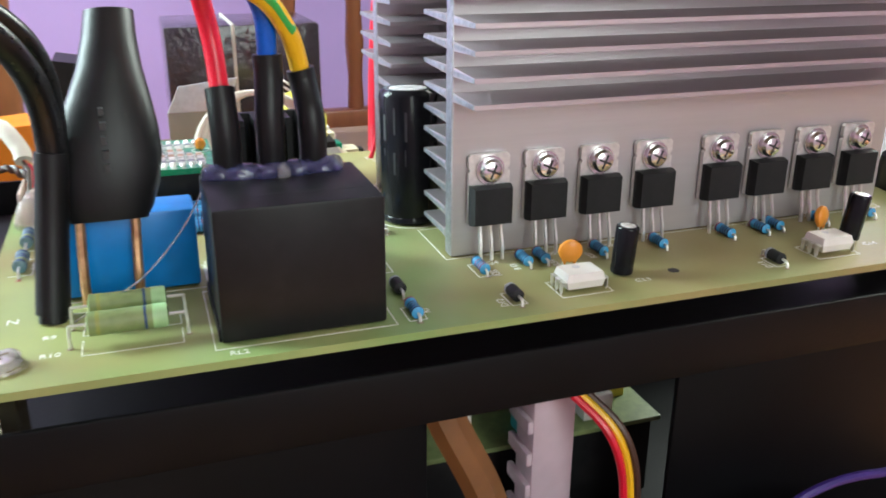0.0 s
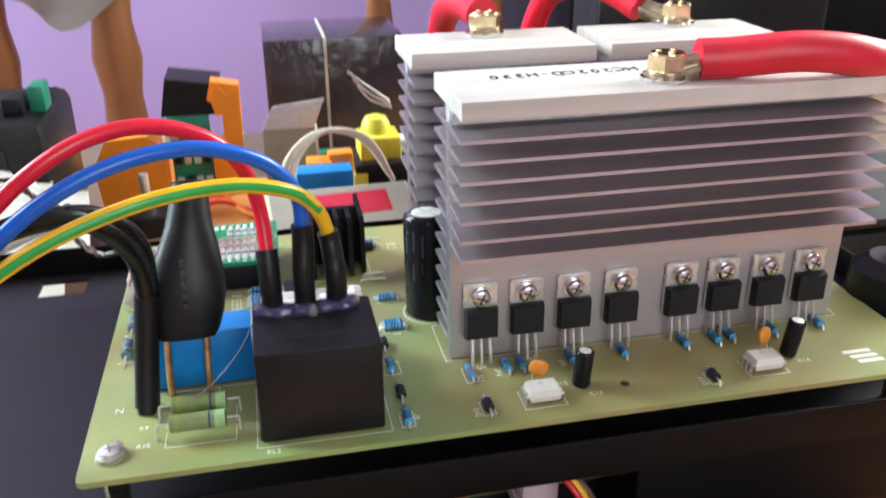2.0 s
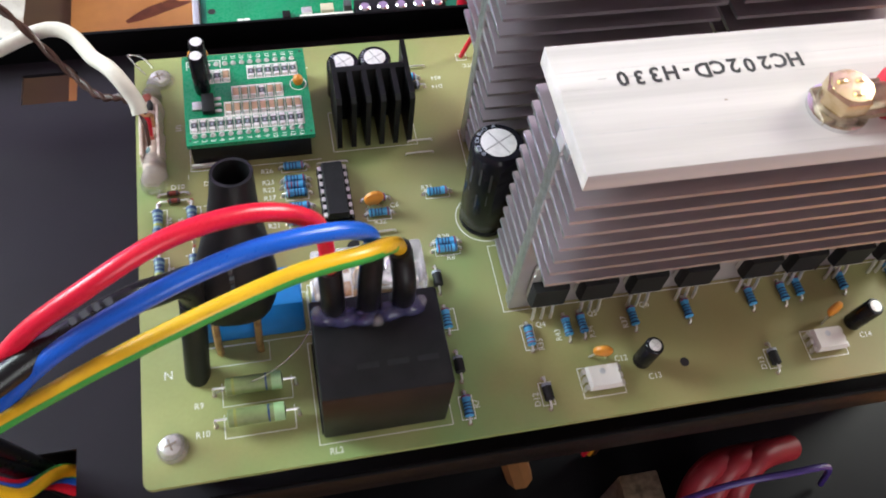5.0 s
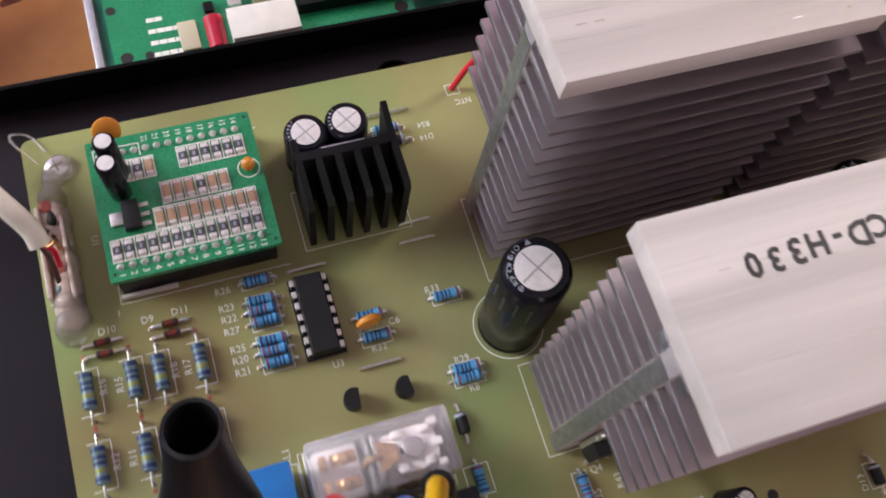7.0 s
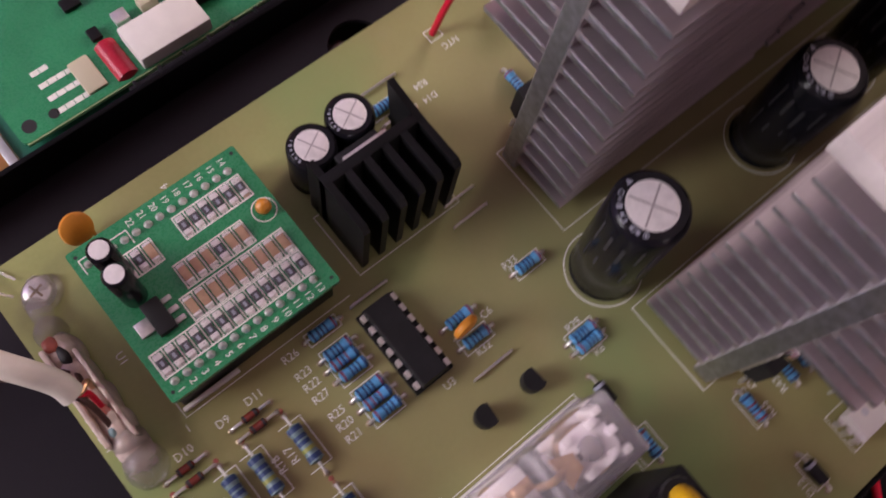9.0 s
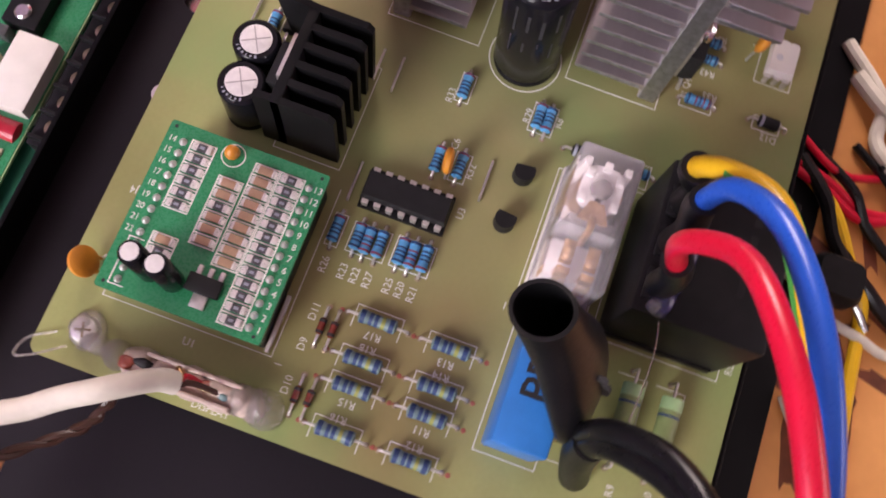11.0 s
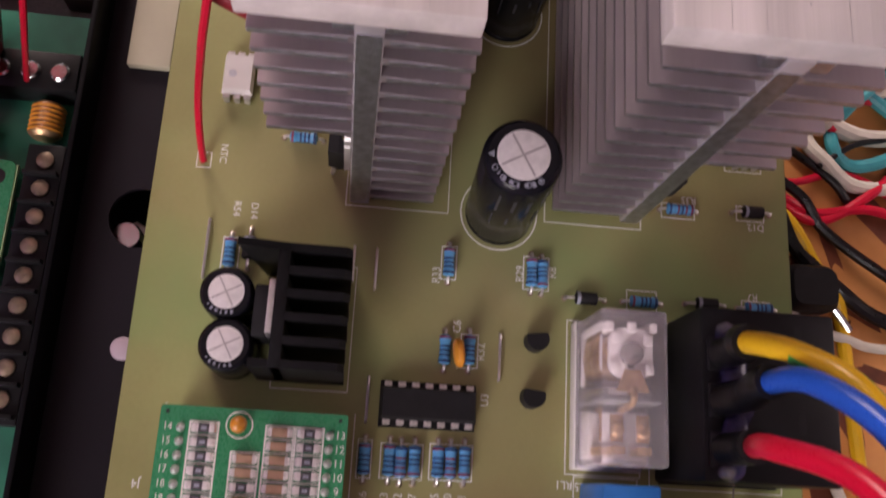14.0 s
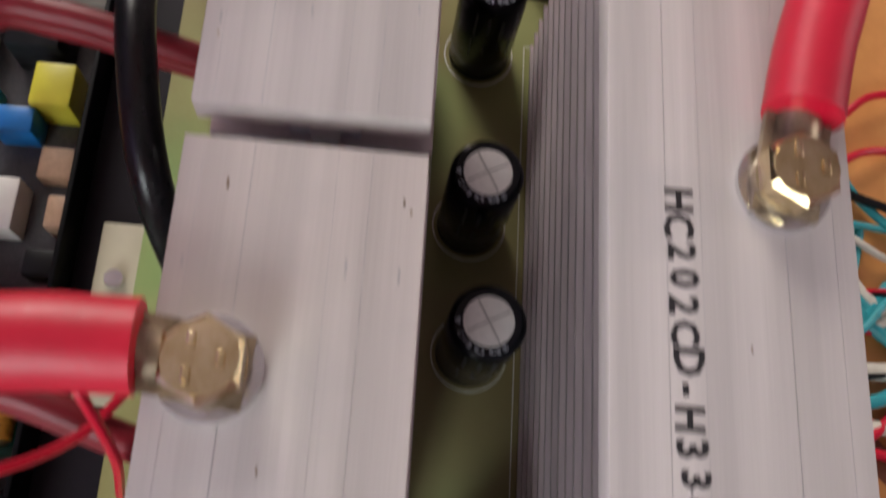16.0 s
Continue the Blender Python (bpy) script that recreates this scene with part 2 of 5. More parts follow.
M_PRINT = mat("grey_sleeve_print", (0.30, 0.32, 0.38), 0.4)
M_CLOTHW = mat("brown_table_wood", (0.16, 0.10, 0.07), 0.5, vary=0.3, scale=20, fine=200, stretch=(0.1, 1, 1))
M_SCRATCH = mat("dark_extrusion_line", (0.47, 0.45, 0.44), 0.5, 0.7, vary=0.2, scale=200)
M_OLDTIN = mat("dull_brown_tinning", (0.17, 0.13, 0.09), 0.35, 0.7, vary=0.4, scale=300, tint=(0.36, 0.29, 0.20))
M_FAINT = mat("faint_sleeve_print", (0.034, 0.034, 0.038), 0.5)
M_SILVER = mat("foil_sticker", (0.62, 0.64, 0.66), 0.35, 0.5)

patches(M_BLACK, (0.022, 0.021, 0.022), 90, 0.55, 0.75, 0.6, 9.0)
patches(M_BAR, (0.44, 0.42, 0.41), 40, 0.56, 0.72, 0.5, 1.0)
patches(M_TRAY, (0.022, 0.019, 0.024), 20, 0.5, 0.75, 0.6, 3.0)
patches(M_CAPTOP, (0.62, 0.60, 0.58), 300, 0.5, 0.75, 0.6, 5.0)

# ---- mesh helpers, in millimetres ----
def box(bm, x0, x1, y0, y1, z0, z1, bevel=0.0):
    r = bmesh.ops.create_cube(bm, size=1.0)
    vs = r["verts"]
    for v in vs:
        v.co = Vector(((x0 + x1) / 2 + v.co.x * (x1 - x0), (y0 + y1) / 2 + v.co.y * (y1 - y0), (z0 + z1) / 2 + v.co.z * (z1 - z0)))
    if bevel:
        es = list({e for v in vs for e in v.link_edges})
        bmesh.ops.bevel(bm, geom=es, offset=bevel, segments=2, affect="EDGES", profile=0.5)
    return bm


def ring_loft(bm, rings, close=True, caps=(True, True)):
    """Joins a row of equal rings of points into a skin."""
    made = [[bm.verts.new(p) for p in ring] for ring in rings]
    n = len(made[0])
    for a, b in zip(made, made[1:]):
        for i in range(n if close else n - 1):
            bm.faces.new((a[i], a[(i + 1) % n], b[(i + 1) % n], b[i]))
    if caps[0]:
        bm.faces.new(list(reversed(made[0])))
    if caps[1]:
        bm.faces.new(made[-1])
    return bm


def lathe(bm, profile, seg=20, at=(0, 0, 0), axis="z", caps=(True, True)):
    rings = []
    for r, h in profile:
        ring = []
        for i in range(seg):
            a = 2 * math.pi * i / seg
            u, v = r * math.cos(a), r * math.sin(a)
            p = {"z": (u, v, h), "x": (h, u, v), "y": (v, h, u)}[axis]
            ring.append((at[0] + p[0], at[1] + p[1], at[2] + p[2]))
        rings.append(ring)
    return ring_loft(bm, rings, True, caps)


def smooth_path(pts, steps=6):
    c = [Vector(p) for p in pts]
    if len(c) < 3:
        return c
    e = [2 * c[0] - c[1], *c, 2 * c[-1] - c[-2]]
    out = []
    for i in range(len(c) - 1):
        p0, p1, p2, p3 = e[i:i + 4]
        for k in range(steps):
            t = k / steps
            out.append(0.5 * (2 * p1 + (p2 - p0) * t + (2 * p0 - 5 * p1 + 4 * p2 - p3) * t * t + (3 * p1 - p0 - 3 * p2 + p3) * t ** 3))
    return out + [c[-1]]


def tube(bm, pts, r, seg=10, steps=6, arc=None):
    """A round wire along a smooth path. arc: (from, to) degrees for a stripe along it."""
    path = smooth_path(pts, steps)
    up = Vector((0.13, 0.21, 1)).normalized()
    rings = []
    for i, p in enumerate(path):
        d = (path[min(i + 1, len(path) - 1)] - path[max(i - 1, 0)]).normalized()
        s = d.cross(up)
        if s.length < 0.05:
            s = d.cross(Vector((1, 0.1, 0)))
        s.normalize()
        w = s.cross(d)
        up = w
        a0, a1 = (radians(arc[0]), radians(arc[1])) if arc else (0, 2 * math.pi)
        k = seg if not arc else seg + 1
        ring = [tuple(p + (s * math.cos(a) + w * math.sin(a)) * r) for a in [a0 + (a1 - a0) * j / seg for j in range(k)]]
        if arc:
            ring += [tuple(p + (s * math.cos(a) + w * math.sin(a)) * (r - 0.25)) for a in [a1 - (a1 - a0) * j / seg for j in range(k)]]
        rings.append(ring)
    return ring_loft(bm, rings)


def prism(bm, poly, z0, z1, axis="z"):
    def put(u, v, h):
        return {"z": (u, v, h), "x": (h, u, v), "y": (u, h, v)}[axis]
    return ring_loft(bm, [[put(u, v, z0) for u, v in poly], [put(u, v, z1) for u, v in poly]])


def outline(bm, x0, x1, y0, y1, w=0.2, z=0.0, open_side=None):
    sides = {"f": (x0, x1, y0, y0 + w), "b": (x0, x1, y1 - w, y1), "l": (x0, x0 + w, y0, y1), "r": (x1 - w, x1, y0, y1)}
    for k, (a, b, c, d) in sides.items():
        if k != open_side:
            box(bm, a, b, c, d, z, z + (0.05 if k in "fb" else 0.06))
    return bm


def ring_mark(bm, cx, cy, r, w=0.28, z=0.0, seg=36):
    rings = []
    for rr, h in ((r, z), (r, z + 0.06), (r + w, z + 0.06), (r + w, z)):
        rings.append([(cx + rr * math.cos(2 * math.pi * i / seg), cy + rr * math.sin(2 * math.pi * i / seg), h) for i in range(seg)])
    return ring_loft(bm, rings, True, (False, False))


def finish(bm, name, material, smooth=True):
    bmesh.ops.recalc_face_normals(bm, faces=bm.faces[:])
    bmesh.ops.scale(bm, vec=(MM, MM, MM), verts=bm.verts[:])
    me = bpy.data.meshes.new(name)
    if smooth:
        for f in bm.faces:
            f.smooth = True
        for e in bm.edges:
            if len(e.link_faces) == 2 and e.calc_face_angle(0) > 0.6:
                e.smooth = False
    bm.to_mesh(me)
    bm.free()
    me.materials.append(material)
    return me


def part(name, bm, material, parent, label="", smooth=True):
    ob = new(name, finish(bm, name, material, smooth))
    ob.parent = parent
    if label:
        tagged(ob, label)
    return ob


def solo(name, bm, material, label, category, kind="", group="", smooth=True):
    """A thing of a single mesh, in world millimetres."""
    return tagged(new(name, finish(bm, name, material, smooth)), label, category, group, kind)


def thing(name, x, y, z, label, category, group="", kind="", rz=0.0):
    ob = new(name)
    ob.empty_display_size = 0.002
    ob.matrix_world = pose(x * MM, y * MM, z * MM, 0, 0, rz)
    return tagged(ob, label, category, group, kind)


def B():
    return bmesh.new()


def lettering(text, size, x, y, z, rz, material, parent, name="lettering", thick=0.06, squeeze=1.0, tilt=(0, 0), bold=0.0):
    """Raised letters lying on a face, with their middle at x, y."""
    cu = bpy.data.curves.new("t", "FONT")
    cu.body, cu.size, cu.align_x, cu.align_y, cu.extrude = text, size * MM, "CENTER", "CENTER", thick * MM / 2
    cu.resolution_u = 2
    cu.offset = bold * MM
    tmp = bpy.data.objects.new("t", cu)
    me = bpy.data.meshes.new_from_object(tmp)
    bpy.data.objects.remove(tmp)
    me.transform(Matrix.Diagonal((squeeze, 1, 1, 1)))
    me.transform(pose(x * MM, y * MM, z * MM, tilt[0], tilt[1], rz))
    me.materials.clear()
    me.materials.append(material)
    me.name = name
    ob = new(name, me)
    ob.parent = parent
    return ob

def rounded(x0, x1, y0, y1, r, seg=4):
    pts = []
    for cx, cy, a0 in ((x1 - r, y0 + r, -90), (x1 - r, y1 - r, 0), (x0 + r, y1 - r, 90), (x0 + r, y0 + r, 180)):
        for k in range(seg + 1):
            a = radians(a0 + 90 * k / seg)
            pts.append((cx + r * math.cos(a), cy + r * math.sin(a)))
    return pts


# ---- room ----
RX0, RX1, RY0, RY1, RZ0, RZ1 = -1500, 2000, -1900, 1150, -860, 1700


def wall_part(name, x0, x1, y0, y1, z0, z1, material, label, category="wall"):
    return solo(name, box(B(), x0, x1, y0, y1, z0, z1), material, label, category, "structure", smooth=False)


wall_part("wall_north", RX0, RX1, RY1, RY1 + 100, RZ0, RZ1, M_WALL, "lavender painted plaster wall behind the workbench")
# The opening is made only to house the south fill lamp.
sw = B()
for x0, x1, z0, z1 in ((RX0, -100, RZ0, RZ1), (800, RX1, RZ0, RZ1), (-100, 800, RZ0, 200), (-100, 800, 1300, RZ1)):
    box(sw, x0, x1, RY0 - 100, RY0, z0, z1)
solo("wall_south", sw, M_PLAIN, "unseen dull lavender wall with an opening", "wall", "structure", smooth=False)
we = B()
for y0, y1, z0, z1 in ((RY0, 340, RZ0, RZ1), (1100, RY1, RZ0, RZ1), (340, 1100, RZ0, 420), (340, 1100, 1480, RZ1)):
    box(we, RX1, RX1 + 100, y0, y1, z0, z1)
solo("wall_east", we, M_PLAIN, "unseen dull lavender east wall with a window opening", "wall", "structure", smooth=False)
wall_part("floor", RX0, RX1, RY0, RY1, RZ0 - 80, RZ0, M_FLOOR, "plain terracotta coloured room floor", "floor")
wall_part("ceiling", RX0, RX1, RY0, RY1, RZ1, RZ1 + 80, M_CEIL, "unseen ceiling greyed to cut bounced light", "ceiling")
ww = B()
for y0, y1, z0, z1 in ((RY0, 340, RZ0, RZ1), (1100, RY1, RZ0, RZ1), (340, 1100, RZ0, 240), (340, 1100, 1360, RZ1)):
    box(ww, RX0 - 100, RX0, y0, y1, z0, z1)
solo("wall_west", ww, M_PLAIN, "unseen dull lavender wall with an opening", "wall", "structure", smooth=False)

# ---- table ----
TZ = -100
tb = thing("work_table", 150, 150, TZ, "brown wooden work table", "table")
part("tabletop", box(B(), -850, 900, -560, 400, -28, -4, 4), M_CLOTHW, tb)
for lx in (-800, 850):
    for ly in (-510, 350):
        part("leg", box(B(), lx - 28, lx + 28, ly - 28, ly + 28, RZ0 - TZ, -28, 3), M_WOOD, tb)

sh = thing("orange_sheet", 150, 60, TZ - 4, "orange laminate sheet with dark scuffs covering the table", "table sheet")
part("sheet", prism(B(), rounded(-252, 330, -330, 345, 30, 6), 0.1, 4), M_TABLE, sh, smooth=False)
for k, (sx, sy, sl, a) in enumerate(((-120, -215, 22, 0.5), (-95, -225, 12, 1.1), (-150, -208, 16, 0.2), (-60, -235, 20, 0.8), (-210, 120, 14, 0.4), (-100, -204, 9, 0.1), (-118, -232, 10, 1.3), (-84, -206, 13, 0.9), (-74, -218, 9, 0.3), (-130, -200, 8, 1.2), (-104, -216, 7, 2.0))):
    s = B()
    blob_pts = [(sl * math.cos(q) * (1 + 0.4 * math.sin(3 * q + k)), 0.35 * sl * math.sin(q) * (1 + 0.3 * math.cos(2 * q))) for q in [2 * math.pi * i / 18 for i in range(18)]]
    prism(s, [(sx + u * math.cos(a) - v * math.sin(a), sy + u * math.sin(a) + v * math.cos(a)) for u, v in blob_pts], 4.0, 4.05)
    part("scuff", s, M_SCUFF, sh)
# ---- tray of the case ----
FZ, RIM = -17.0, -6.0
TX0, TX1, TY0, TY1 = -165, 215, -92.5, 71
tray = thing("metal_tray", 0, 0, 0, "shallow black powder-coated metal tray with cutouts under the circuit board", "tray")


def slab_with_holes(bm, xs, ys, holes, z0, z1):
    """Plate over the grid xs, ys, without the cells that lie in a hole."""
    def solid(i, j):
        cx, cy = (xs[i] + xs[i + 1]) / 2, (ys[j] + ys[j + 1]) / 2
        return not any(a < cx < b and c < cy < d for a, b, c, d in holes)
    cells = {(i, j) for i in range(len(xs) - 1) for j in range(len(ys) - 1) if solid(i, j)}
    vt, vb = {}, {}
    for i, x in enumerate(xs):
        for j, y in enumerate(ys):
            vt[i, j], vb[i, j] = bm.verts.new((x, y, z1)), bm.verts.new((x, y, z0))
    for i, j in cells:
        q = ((i, j), (i + 1, j), (i + 1, j + 1), (i, j + 1))
        bm.faces.new([vt[k] for k in q])
        bm.faces.new([vb[k] for k in reversed(q)])
        for k, (di, dj) in enumerate(((0, -1), (1, 0), (0, 1), (-1, 0))):
            if (i + di, j + dj) not in cells:
                a, b = q[k], q[(k + 1) % 4]
                bm.faces.new((vt[a], vb[a], vb[b], vt[b]))
    bmesh.ops.delete(bm, geom=[v for v in bm.verts if not v.link_faces], context="VERTS")
    return bm


part("tray_floor", slab_with_holes(B(), [TX0, -93, -87, -75.5, -73.5, 34, 51, TX1], [TY0 + 1, -82, -69.5, 47.5, 51, 64, 64.5, TY1 - 1],
                                   [(-93, -75.5, 51, 64), (-87, -73.5, -82, -69.5), (34, 51, 47.5, 64.5)], FZ - 1.4, FZ), M_TRAY, tray, smooth=False)
part("front_rim", box(B(), TX0, TX1, TY0, TY0 + 1.4, FZ - 1.4, RIM, 0.5), M_RIM, tray)
part("back_rim", box(B(), TX0, TX1, TY1 - 1.4, TY1, FZ - 1.4, RIM, 0.5), M_RIM, tray)
part("side_rim", box(B(), TX0 - 1.4, TX0, TY0, TY1, FZ - 1.4, RIM, 0.5), M_RIM, tray)
part("side_rim", box(B(), TX1, TX1 + 1.4, TY0, TY1, FZ - 1.4, RIM, 0.5), M_RIM, tray)
for sx, sy in ((-46.5, -79), (-46, 41), (178, -79), (178, 41)):
    part("standoff", lathe(B(), [(3, FZ), (3, -1.7)], 6, (sx, sy, 0)), M_BRASS, tray, "brass hexagonal standoff")
HX, HY, HR = 42.5, 56, 7.1
round_rim, square_rim = [], []
for k in range(48):
    a = 2 * math.pi * k / 48
    c, sn = math.cos(a), math.sin(a)
    f = 8.5 / max(abs(c), abs(sn))
    round_rim.append((HX + HR * c, HY + HR * sn))
    square_rim.append((HX + f * c, HY + f * sn))
part("hole_rim", ring_loft(B(), [[(x, y, z) for x, y in ring] for ring, z in ((square_rim, FZ), (round_rim, FZ), (round_rim, FZ - 1.4), (square_rim, FZ - 1.4))], True, (False, False)), M_TRAY, tray, "round cutout in the tray floor", smooth=False)
part("rivet", lathe(B(), [(2.6, FZ), (2.5, FZ + 0.5), (1.6, FZ + 1.0)], 18, (12.7, 55.6, 0)), M_PINK, tray, "pale rivet in the tray floor")
gr = thing("chassis_bolt", HX - 3.0, HY + 4, TZ, "steel bolt with a nut standing under the round cutout", "bolt")
part("shank", lathe(B(), [(3.4, 1.7), (3.4, 77), (3.0, 78)], 20), M_STEEL, gr)
part("nut", lathe(B(), [(5.6, 64), (5.8, 65), (5.8, 70), (5.4, 71)], 6), M_TIN, gr, smooth=False)
low = thing("lower_chassis", 0, 0, TZ, "black metal case frame standing open below the tray", "case")
ch = FZ - 1.4 - TZ
part("front_panel", box(B(), TX0, 36, -66, -64, 0, ch, 0.5), M_RIM, low)
part("front_panel", box(B(), 104, TX1, -66, -64, 0, ch, 0.5), M_RIM, low)
part("cross_bar", box(B(), 36, 104, -66, -64, ch - 4, ch, 0.5), M_RIM, low)
# Black sheets added so the space under the tray reads dark.
part("dark_floor_sheet", box(B(), TX0, TX1, -137, 80, 0.1, 1.6, 0.3), M_RIM, low)
part("dark_back_sheet", box(B(), -60, TX1 - 9, 66, 67.5, 1.7, ch, 0.4), M_RIM, low)
for px in (TX0 + 4, TX1 - 4):
    part("back_post", box(B(), px - 4, px + 4, 56, 64, 0, ch, 0.5), M_RIM, low)

# ---- main circuit board ----
BX0, BX1, BY0, BY1 = -53.5, 186, -89, 50.3
pcb = thing("circuit_board", 0, 0, 0, "olive green power inverter circuit board on brass standoffs in the tray", "circuit board")


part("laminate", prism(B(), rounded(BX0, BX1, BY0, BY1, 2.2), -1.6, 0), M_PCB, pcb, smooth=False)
part("drill_hole", lathe(B(), [(1.3, 0.0), (1.3, 0.05)], 20, (90.7, -77.3, 0)), M_INK, pcb, "dark open drill hole")


def silk(fn, *a, **k):
    part("silk_outline", fn(B(), *a, **k), M_SILK, pcb, smooth=False)


def tag_text(text, x, y, rz=0.0, size=2.5):
    lettering(text, size, x, y, 0.03, rz, M_SILK, pcb, "silk_lettering", 0.05, 0.95)


# ---- heat sinks ----
def heat_sink(x0, x1, fin_in, web_in, web_out, fin_out, bar_in, bar_out, label, bar_cut=0.0):
    """Finned extrusion: wide top bar, upright web and level fins, thirteen on the inner side and seven on the outer."""
    hs = thing("heat_sink", x0, 0, 0, label, "heat sink", "heat sinks on the board")
    n = x1 - x0

    def level(a, b, z0, z1, u0, u1, bevel=0.25):
        lo, hi = sorted((a, b))
        return box(B(), u0, u1, lo, hi, z0, z1, bevel)
    part("web", level(web_in, web_out, 0.2, 75.4, 0, n), M_WEB, hs)
    part("web_end", level(web_in + 0.3 * (1 if web_out > web_in else -1), web_out - 0.3 * (1 if web_out > web_in else -1), 0.4, 72.0, -0.16, -0.02, 0), M_CUT, hs, smooth=False)
    bar = part("top_bar", level(bar_in, bar_out, 75.2, 80.3, bar_cut, n, 0.35), M_BAR, hs, "matt silver top bar")
    for f, w in ((0.23, 0.05), (0.37, 0.03), (0.71, 0.07), (0.91, 0.03)):
        y = bar_in + (bar_out - bar_in) * f
        part("extrusion_line", box(B(), bar_cut + 0.5, n - 0.5, y - w, y + w, 80.28, 80.315), M_SCRATCH, bar, smooth=False)
    wear = random.Random(int(x0))
    for k in range(12):
        u, y, a = wear.uniform(bar_cut + 3, n - 3), bar_in + (bar_out - bar_in) * wear.choice((0.06, 0.09, 0.3, 0.55, 0.8, 0.93)), wear.uniform(0.2, 1.0)
        part("nick", box(B(), u - a, u + a, y - 0.12 - 0.1 * wear.random(), y + 0.15, 80.28, 80.32), M_OLDTIN if k % 3 == 0 else M_SCRATCH, bar, smooth=False)
    d = 1 if fin_out > fin_in else -1
    part("thick_root", level(web_in - 3 * d, web_out + 3 * d, 72.2, 75.3, 0.25, n - 0.25), M_CUT, hs)
    for k in range(13):
        z = 70.2 - 5.45 * k
        for root, tip in ((web_in + 0.1 * d, fin_in), (web_out - 0.1 * d, fin_out)):
            if tip == fin_out and k > 6:
                continue
            fin = part("fin", prism(B(), [(root, z - 1.0), (root, z + 1.0), (tip, z + 0.5), (tip, z - 0.5)], 0, n, "x"), M_ALU, hs, smooth=False)
            part("sawn_end", level(root + (tip - root) * 0.06, root + (tip - root) * 0.985, z - 0.5, z + 0.5, -0.14, -0.02, 0), M_CUT, fin, smooth=False)
    return hs


front_sink = heat_sink(45.8, 169.5, -34.0, -50.0, -54.2, -67.2, -32.0, -66.4, "long silver finned aluminium heat sink with handwriting on top", 0.4)
heat_sink(45.0, 104.2, -8.4, 4.9, 9.1, 23.6, -7.7, 24.6, "silver finned aluminium heat sink with a bolted red cable", -0.7)
heat_sink(109.0, 169.5, -8.4, 4.9, 9.1, 23.6, -7.7, 24.6, "silver finned aluminium heat sink at the far end of the board")
for k, ch in enumerate("HC202CD-H330"):
    lettering(ch, 5.4 + 0.25 * math.sin(k * 2.3), 100.9 - 3.66 * k - 45.8, -41.5 - 0.1 * k + 0.2 * math.sin(k * 1.7), 80.36, 180 + 4 * math.sin(k * 3.1), M_INK, front_sink, "handwriting", 0.05, 0.93, (0, 0), 0.15)
silk(outline, 44.2, 172, -55.0, -33.2)
silk(outline, 44.2, 172, -12.2, 10.0)


def bolt(x, y, label):
    b = thing("hex_bolt", x, y, 80.3, label, "bolt", "terminal bolts on the heat sinks")
    part("washer", lathe(B(), [(6.6, 0), (6.6, 1.1), (3.2, 1.3)], 28), M_STEEL, b)
    part("spring_washer", lathe(B(), [(5.0, 1.2), (5.2, 2.0), (4.9, 2.8)], 24), M_OLDTIN, b, "dark spring washer")
    part("hex_head", lathe(B(), [(5.2, 2.8), (5.4, 3.2), (5.4, 6.6), (4.7, 7.3)], 6), M_BRASS, b, "yellow zinc hexagonal head", smooth=False)
    part("head_boss", lathe(B(), [(4.5, 7.2), (4.4, 7.5), (3.4, 7.6)], 24), M_BRASS, b)
    for k in range(3):
        a = 2.1 * k + 0.5
        part("head_mark", box(B(), 2.4 * math.cos(a) - 0.9, 2.4 * math.cos(a) + 0.9, 2.4 * math.sin(a) - 0.5, 2.4 * math.sin(a) + 0.5, 7.5, 8.0, 0.15), M_BRASS, b)
    return b


bolt(104.2, -56.3, "yellow zinc hex bolt with washers clamping a cable lug")
bolt(73.5, 17.0, "yellow zinc hex bolt with a large steel washer")
bolt(143.5, 19.0, "yellow zinc hex bolt on the far heat sink")


def power_cable(path, r, label, lug_from, lug_to):
    c = thing("power_cable", 0, 0, 0, label, "cable", "red power cables")
    part("insulation", tube(B(), path, r, 18, 8), M_WRED, c)
    s = smooth_path(path, 8)
    part("heat_shrink_sleeve", tube(B(), [tuple(p) for p in s[0:len(s) // 2:3]], r + 0.55, 18, 3), M_CABLE, c, "red heat-shrink sleeve")
    d = (Vector(lug_to) - Vector(lug_from)).normalized()
    part("lug_barrel", tube(B(), [tuple(Vector(lug_from) + d * 4), lug_to], 3.6, 14, 2), M_OLDTIN, c, "dull brown crimp lug")
    q = Vector((-d.y, d.x, 0)).normalized() * 4.6
    f = Vector(lug_from)
    g = Vector(lug_to)
    rings = [[tuple(p + q), tuple(p - q), tuple(p - q + Vector((0, 0, 1.3))), tuple(p + q + Vector((0, 0, 1.3)))] for p in (f - d * 5, f + d * 6, g)]
    part("lug_palm", ring_loft(B(), rings), M_OLDTIN, c, smooth=False)
    return c


power_cable([(112.5, -57.3, 85.6), (122, -59.3, 86), (140, -63.5, 87.5), (160, -63, 84.5), (185, -48, 75), (215, -40, 45), (235, -36, -10), (245, -36, -92)], 4.9,
            "thick red power cable bolted to the front heat sink", (104.2, -56.3, 81.7), (114, -57.4, 84.0))
power_cable([(74.6, 24.4, 85.6), (74, 38, 86.4), (71, 54, 85), (70, 72, 72), (70, 90, 35), (72, 104, -25), (80, 125, -92)], 5.1,
            "thick red power cable bolted to a rear heat sink", (73.5, 17, 81.7), (74.5, 26, 84.0))
